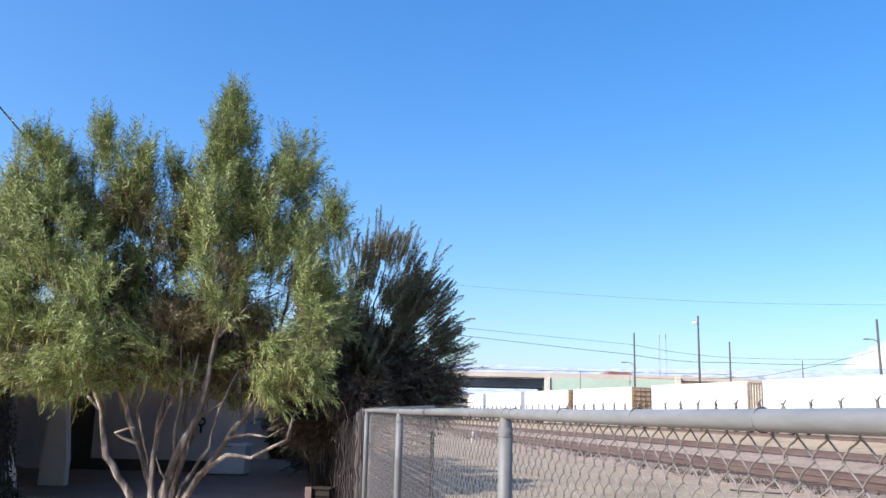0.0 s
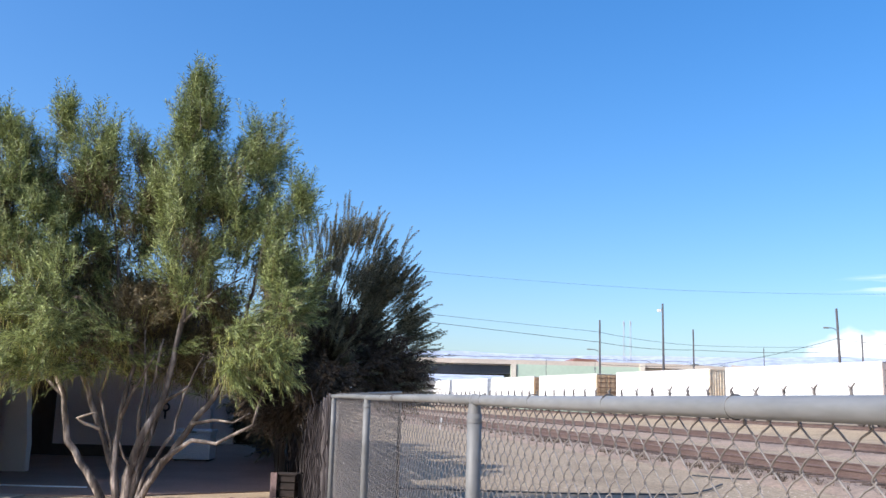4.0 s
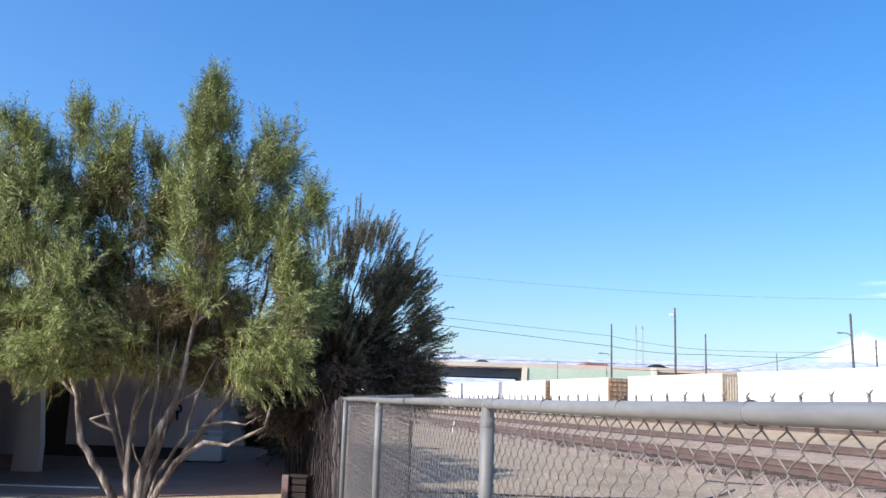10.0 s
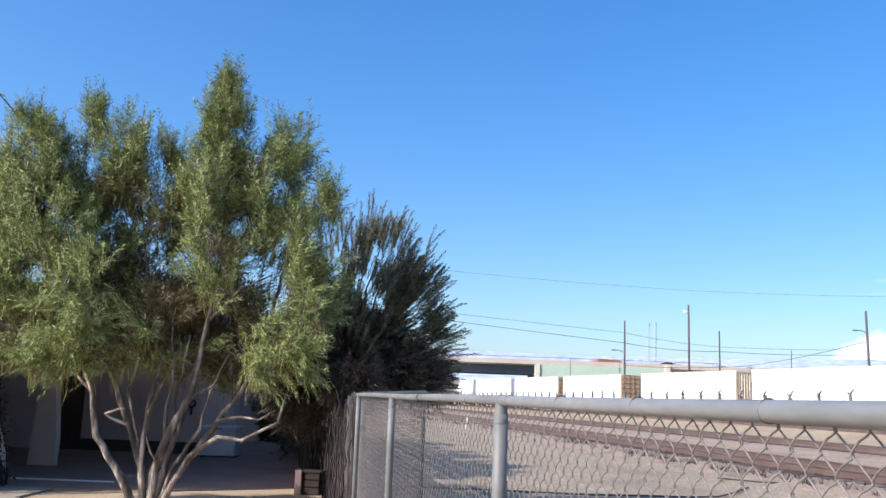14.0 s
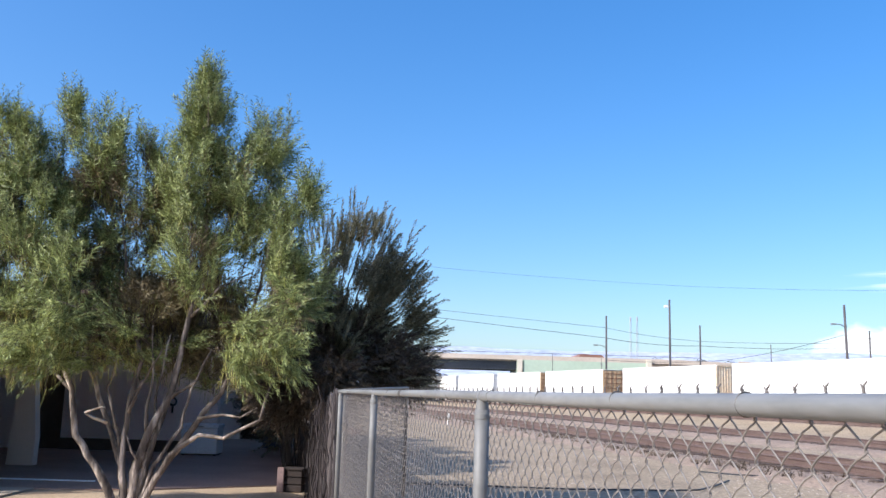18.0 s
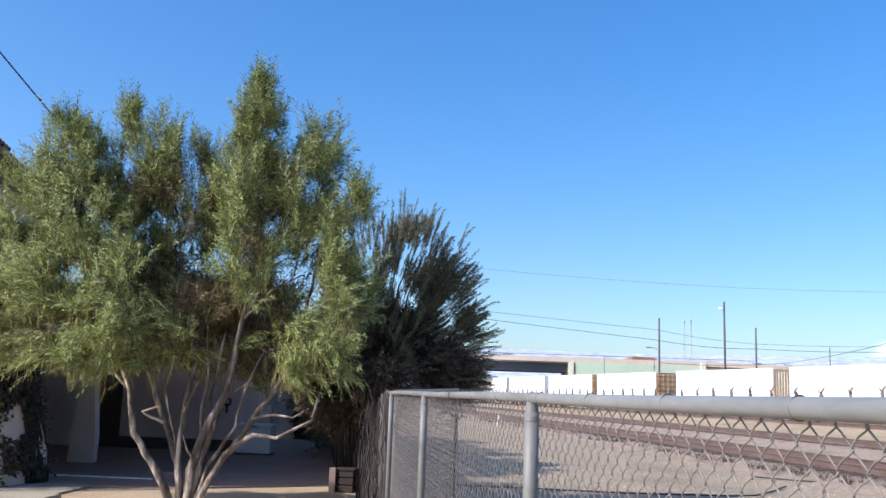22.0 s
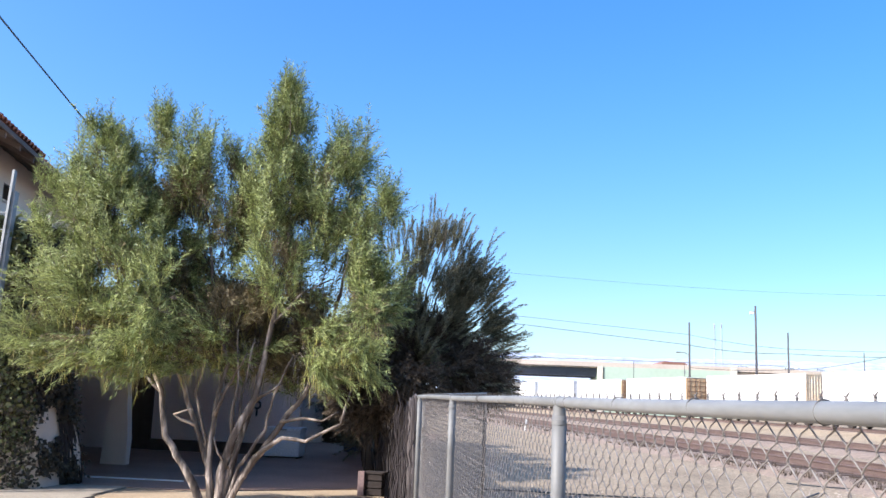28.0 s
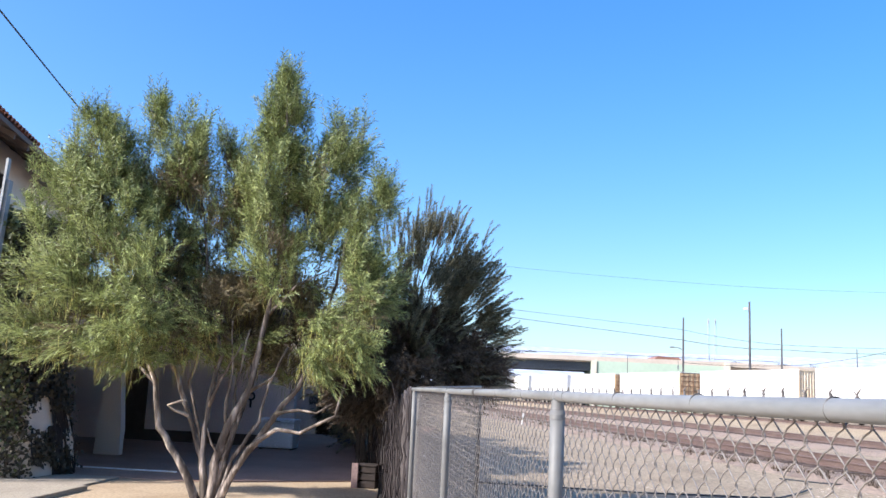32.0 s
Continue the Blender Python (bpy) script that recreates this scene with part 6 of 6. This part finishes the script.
# loose stones over the near part of the yard
rgp = random.Random(404)
STONE = mat("loose_stone", [(0.34, 0.27, 0.21), (0.52, 0.43, 0.35)], 3.0, 0.95, 0, 0.2, 60.0, 0.004, island=0.35)
vs, fs = [], []
while len(vs) < 9000 * 6:
    y = 9.0 + 22.0 * rgp.random() ** 1.3
    x = on_fence(y).x + 0.25 + rgp.random() * (3 + 0.55 * y)
    if noise.noise(Vector((x * 0.35, y * 0.35, 2.0))) + rgp.uniform(-0.35, 0.35) < 0:
        continue
    r = 0.010 + 0.028 * rgp.random() ** 2.5
    a = rgp.uniform(0, 3.14)
    ca, sa = math.cos(a) * r, math.sin(a) * r
    q, h = rgp.uniform(0.6, 0.95), r * rgp.uniform(0.45, 0.8)
    b = len(vs)
    vs += [(x + ca, y + sa, -0.015), (x - sa * q, y + ca * q, -0.012), (x - ca, y - sa, -0.016), (x + sa * q, y - ca * q, -0.013), (x + 0.2 * r, y, -0.02 + h), (x, y, -0.03)]
    for k in range(4):
        fs.append((b + k, b + (k + 1) % 4, b + 4))
tagged(quads_object("loose_stones", vs, fs, STONE), "loose pale stones scattered over the yard gravel", "stones", "", "stuff")

# ---- clouds ----
def cloud_bank(name, az0, az1, el0, el1, dist, dens, soft, seed, label, grain=(6.0, 6.0, 1.6)):
    m = bpy.data.materials.new(name)
    m.use_nodes = True
    nt = m.node_tree
    nt.nodes.remove(nt.nodes["Principled BSDF"])
    tc = nt.nodes.new("ShaderNodeTexCoord")
    mp = nt.nodes.new("ShaderNodeMapping")
    mp.inputs["Location"].default_value = (seed, 0, 0)
    nt.links.new(tc.outputs["Generated"], mp.inputs[0])
    mp.inputs["Scale"].default_value = grain
    n = nt.nodes.new("ShaderNodeTexNoise")
    n.inputs["Scale"].default_value, n.inputs["Detail"].default_value = 1.3, 7
    nt.links.new(mp.outputs[0], n.inputs[0])
    sep = nt.nodes.new("ShaderNodeSeparateXYZ")
    nt.links.new(tc.outputs["UV"], sep.inputs[0])

    def math_node(op, a, b):
        k = nt.nodes.new("ShaderNodeMath")
        k.operation = op
        for i, v in enumerate((a, b)):
            if isinstance(v, (int, float)):
                k.inputs[i].default_value = v
            else:
                nt.links.new(v, k.inputs[i])
        return k.outputs[0]

    # denser towards the bottom and the middle of the bank
    vx = math_node("MULTIPLY", math_node("SUBTRACT", sep.outputs[0], 0.5), 2.0)
    fx = math_node("SUBTRACT", 1.0, math_node("MULTIPLY", vx, vx))
    fy = math_node("SUBTRACT", 1.0, sep.outputs[1])
    body = math_node("ADD", n.outputs["Fac"], math_node("MULTIPLY", math_node("SUBTRACT", math_node("MULTIPLY", fx, 1.35), sep.outputs[1]), dens))
    top = nt.nodes.new("ShaderNodeMapRange")
    top.inputs[1].default_value, top.inputs[2].default_value = 0.72 - soft, 0.72 + soft
    nt.links.new(body, top.inputs[0])
    edge = math_node("MINIMUM", math_node("MULTIPLY", fx, 2.5), math_node("MINIMUM", math_node("MULTIPLY", fy, 4.0), math_node("MULTIPLY", sep.outputs[1], 6.0)))
    alpha = math_node("MULTIPLY", top.outputs[0], math_node("MAXIMUM", math_node("MINIMUM", edge, 1.0), 0.0))
    em = nt.nodes.new("ShaderNodeEmission")
    em.inputs[0].default_value, em.inputs[1].default_value = (0.93, 0.96, 1.0, 1), 1.0
    tr = nt.nodes.new("ShaderNodeBsdfTransparent")
    mx = nt.nodes.new("ShaderNodeMixShader")
    nt.links.new(alpha, mx.inputs[0])
    nt.links.new(tr.outputs[0], mx.inputs[1])
    nt.links.new(em.outputs[0], mx.inputs[2])
    nt.links.new(mx.outputs[0], nt.nodes["Material Output"].inputs[0])
    k, vs, fs = 24, [], []
    for i in range(k + 1):
        a = radians(az0 + (az1 - az0) * i / k)
        for e in (el0, el1):
            vs.append((-math.sin(a) * dist, math.cos(a) * dist, 1.5 + dist * math.tan(radians(e))))
    fs = [(2 * i, 2 * i + 2, 2 * i + 3, 2 * i + 1) for i in range(k)]
    ob = quads_object(name, vs, fs, m)
    uv = ob.data.uv_layers.new(name="uv")
    for loop in ob.data.loops:
        v = loop.vertex_index
        uv.data[loop.index].uv = ((v // 2) / k, v % 2)
    ob.visible_shadow = False
    return tagged(ob, label, "backdrop", "", "structure")


cloud_bank("backdrop_cumulus", -19.5, -64, 1.0, 7.2, 3900, 0.62, 0.07, 3.1, "low bank of bright white cumulus over the horizon")
cloud_bank("backdrop_cirrus", -24.5, -52, 6.3, 9.2, 4000, 0.25, 0.20, 8.4, "thin streaks of white cloud", (2.2, 2.2, 3.4))


# ---- vehicles on the overpass ----
def road_car(paint, label, kind):
    t = thing("passenger_car", label, "car", "cars on the overpass")
    if kind == "sedan":
        prof = [(-2.2, 0.35), (2.2, 0.35), (2.28, 0.6), (2.15, 0.82), (1.1, 0.95), (0.45, 1.38), (-0.75, 1.42), (-1.55, 1.0), (-2.2, 0.92), (-2.27, 0.6)]
        glass = [(1.02, 0.96), (0.43, 1.33), (-0.73, 1.37), (-1.45, 1.0)]
    else:
        prof = [(-2.3, 0.4), (2.3, 0.4), (2.38, 0.75), (2.25, 1.0), (1.2, 1.1), (0.6, 1.68), (-1.9, 1.75), (-2.28, 1.1), (-2.35, 0.7)]
        glass = [(1.1, 1.12), (0.58, 1.62), (-1.85, 1.69), (-2.1, 1.12)]
    bm = bmesh.new()
    prism(bm, prof, -0.85, 0.85)
    bmesh.ops.bevel(bm, geom=list(bm.edges), offset=0.05, segments=2, affect="EDGES")
    body = part("body", bm, paint, t, smooth=False)
    for y0, y1 in ((-0.862, -0.84), (0.84, 0.862)):
        bm = bmesh.new()
        prism(bm, glass, y0, y1)
        part("side_window", bm, DARKGLASS, body)
    for x in (-1.35, 1.4):
        for y in (-0.82, 0.66):
            w = part("wheel", tubes(([(x, y, 0.33), (x, y + 0.16, 0.33)], 0.33), sides=16), RUBBER, t)
            part("rim", tubes(([(x, y - 0.01, 0.33), (x, y + 0.17, 0.33)], 0.2), sides=12), GALV, w)
    for y in (-0.7, 0.5):
        part("headlight", boxes((2.2, 2.3, y, y + 0.2, 0.62, 0.74), bevel=0.01), VINYL, body)
        part("tail_light", boxes((-2.3, -2.2, y, y + 0.2, 0.7, 0.84), bevel=0.01), CARRED, body)
    return t


CARS = [
    (road_car(CARDARK, "dark blue-black sedan driving along the overpass", "sedan"), 13.7, 8.0, 11.6, 2.4),
    (road_car(CARGREY, "grey sedan driving along the overpass", "sedan"), 14.0, 10.5, 12.0, -2.0),
    (road_car(CARRED, "maroon sedan driving along the overpass", "sedan"), 14.7, 12.0, 11.4, -2.0),
]


# ---- everything that moves ----
def motions():
    for car, x0, t0, v, lane in CARS:
        rows = []
        t = 0.0
        while t <= 32.01:
            x = x0 + (t - t0) * v
            pitch = math.degrees(math.atan2(ramp_z(x + 2) - ramp_z(x - 2), 4))
            rows.append((t, pose(x, OY - lane, ramp_z(x) - 0.31, 0, -pitch, 0)))
            t += 1.0
        walk(car, rows)
    # the crowns stir a little in the wind
    for i, (clump, base) in enumerate(SWAY):
        f, ph, amp = 0.17 + 0.03 * (i % 5), i * 1.9, 0.35 + 0.12 * (i % 4)
        rows = []
        for k in range(33):
            a = amp * math.sin(6.2832 * f * k + ph)
            b = 0.5 * amp * math.cos(6.2832 * f * 1.3 * k + ph * 0.7)
            rows.append((float(k), pose(*base, b, a, 0)))
        walk(clump, rows)


motions()
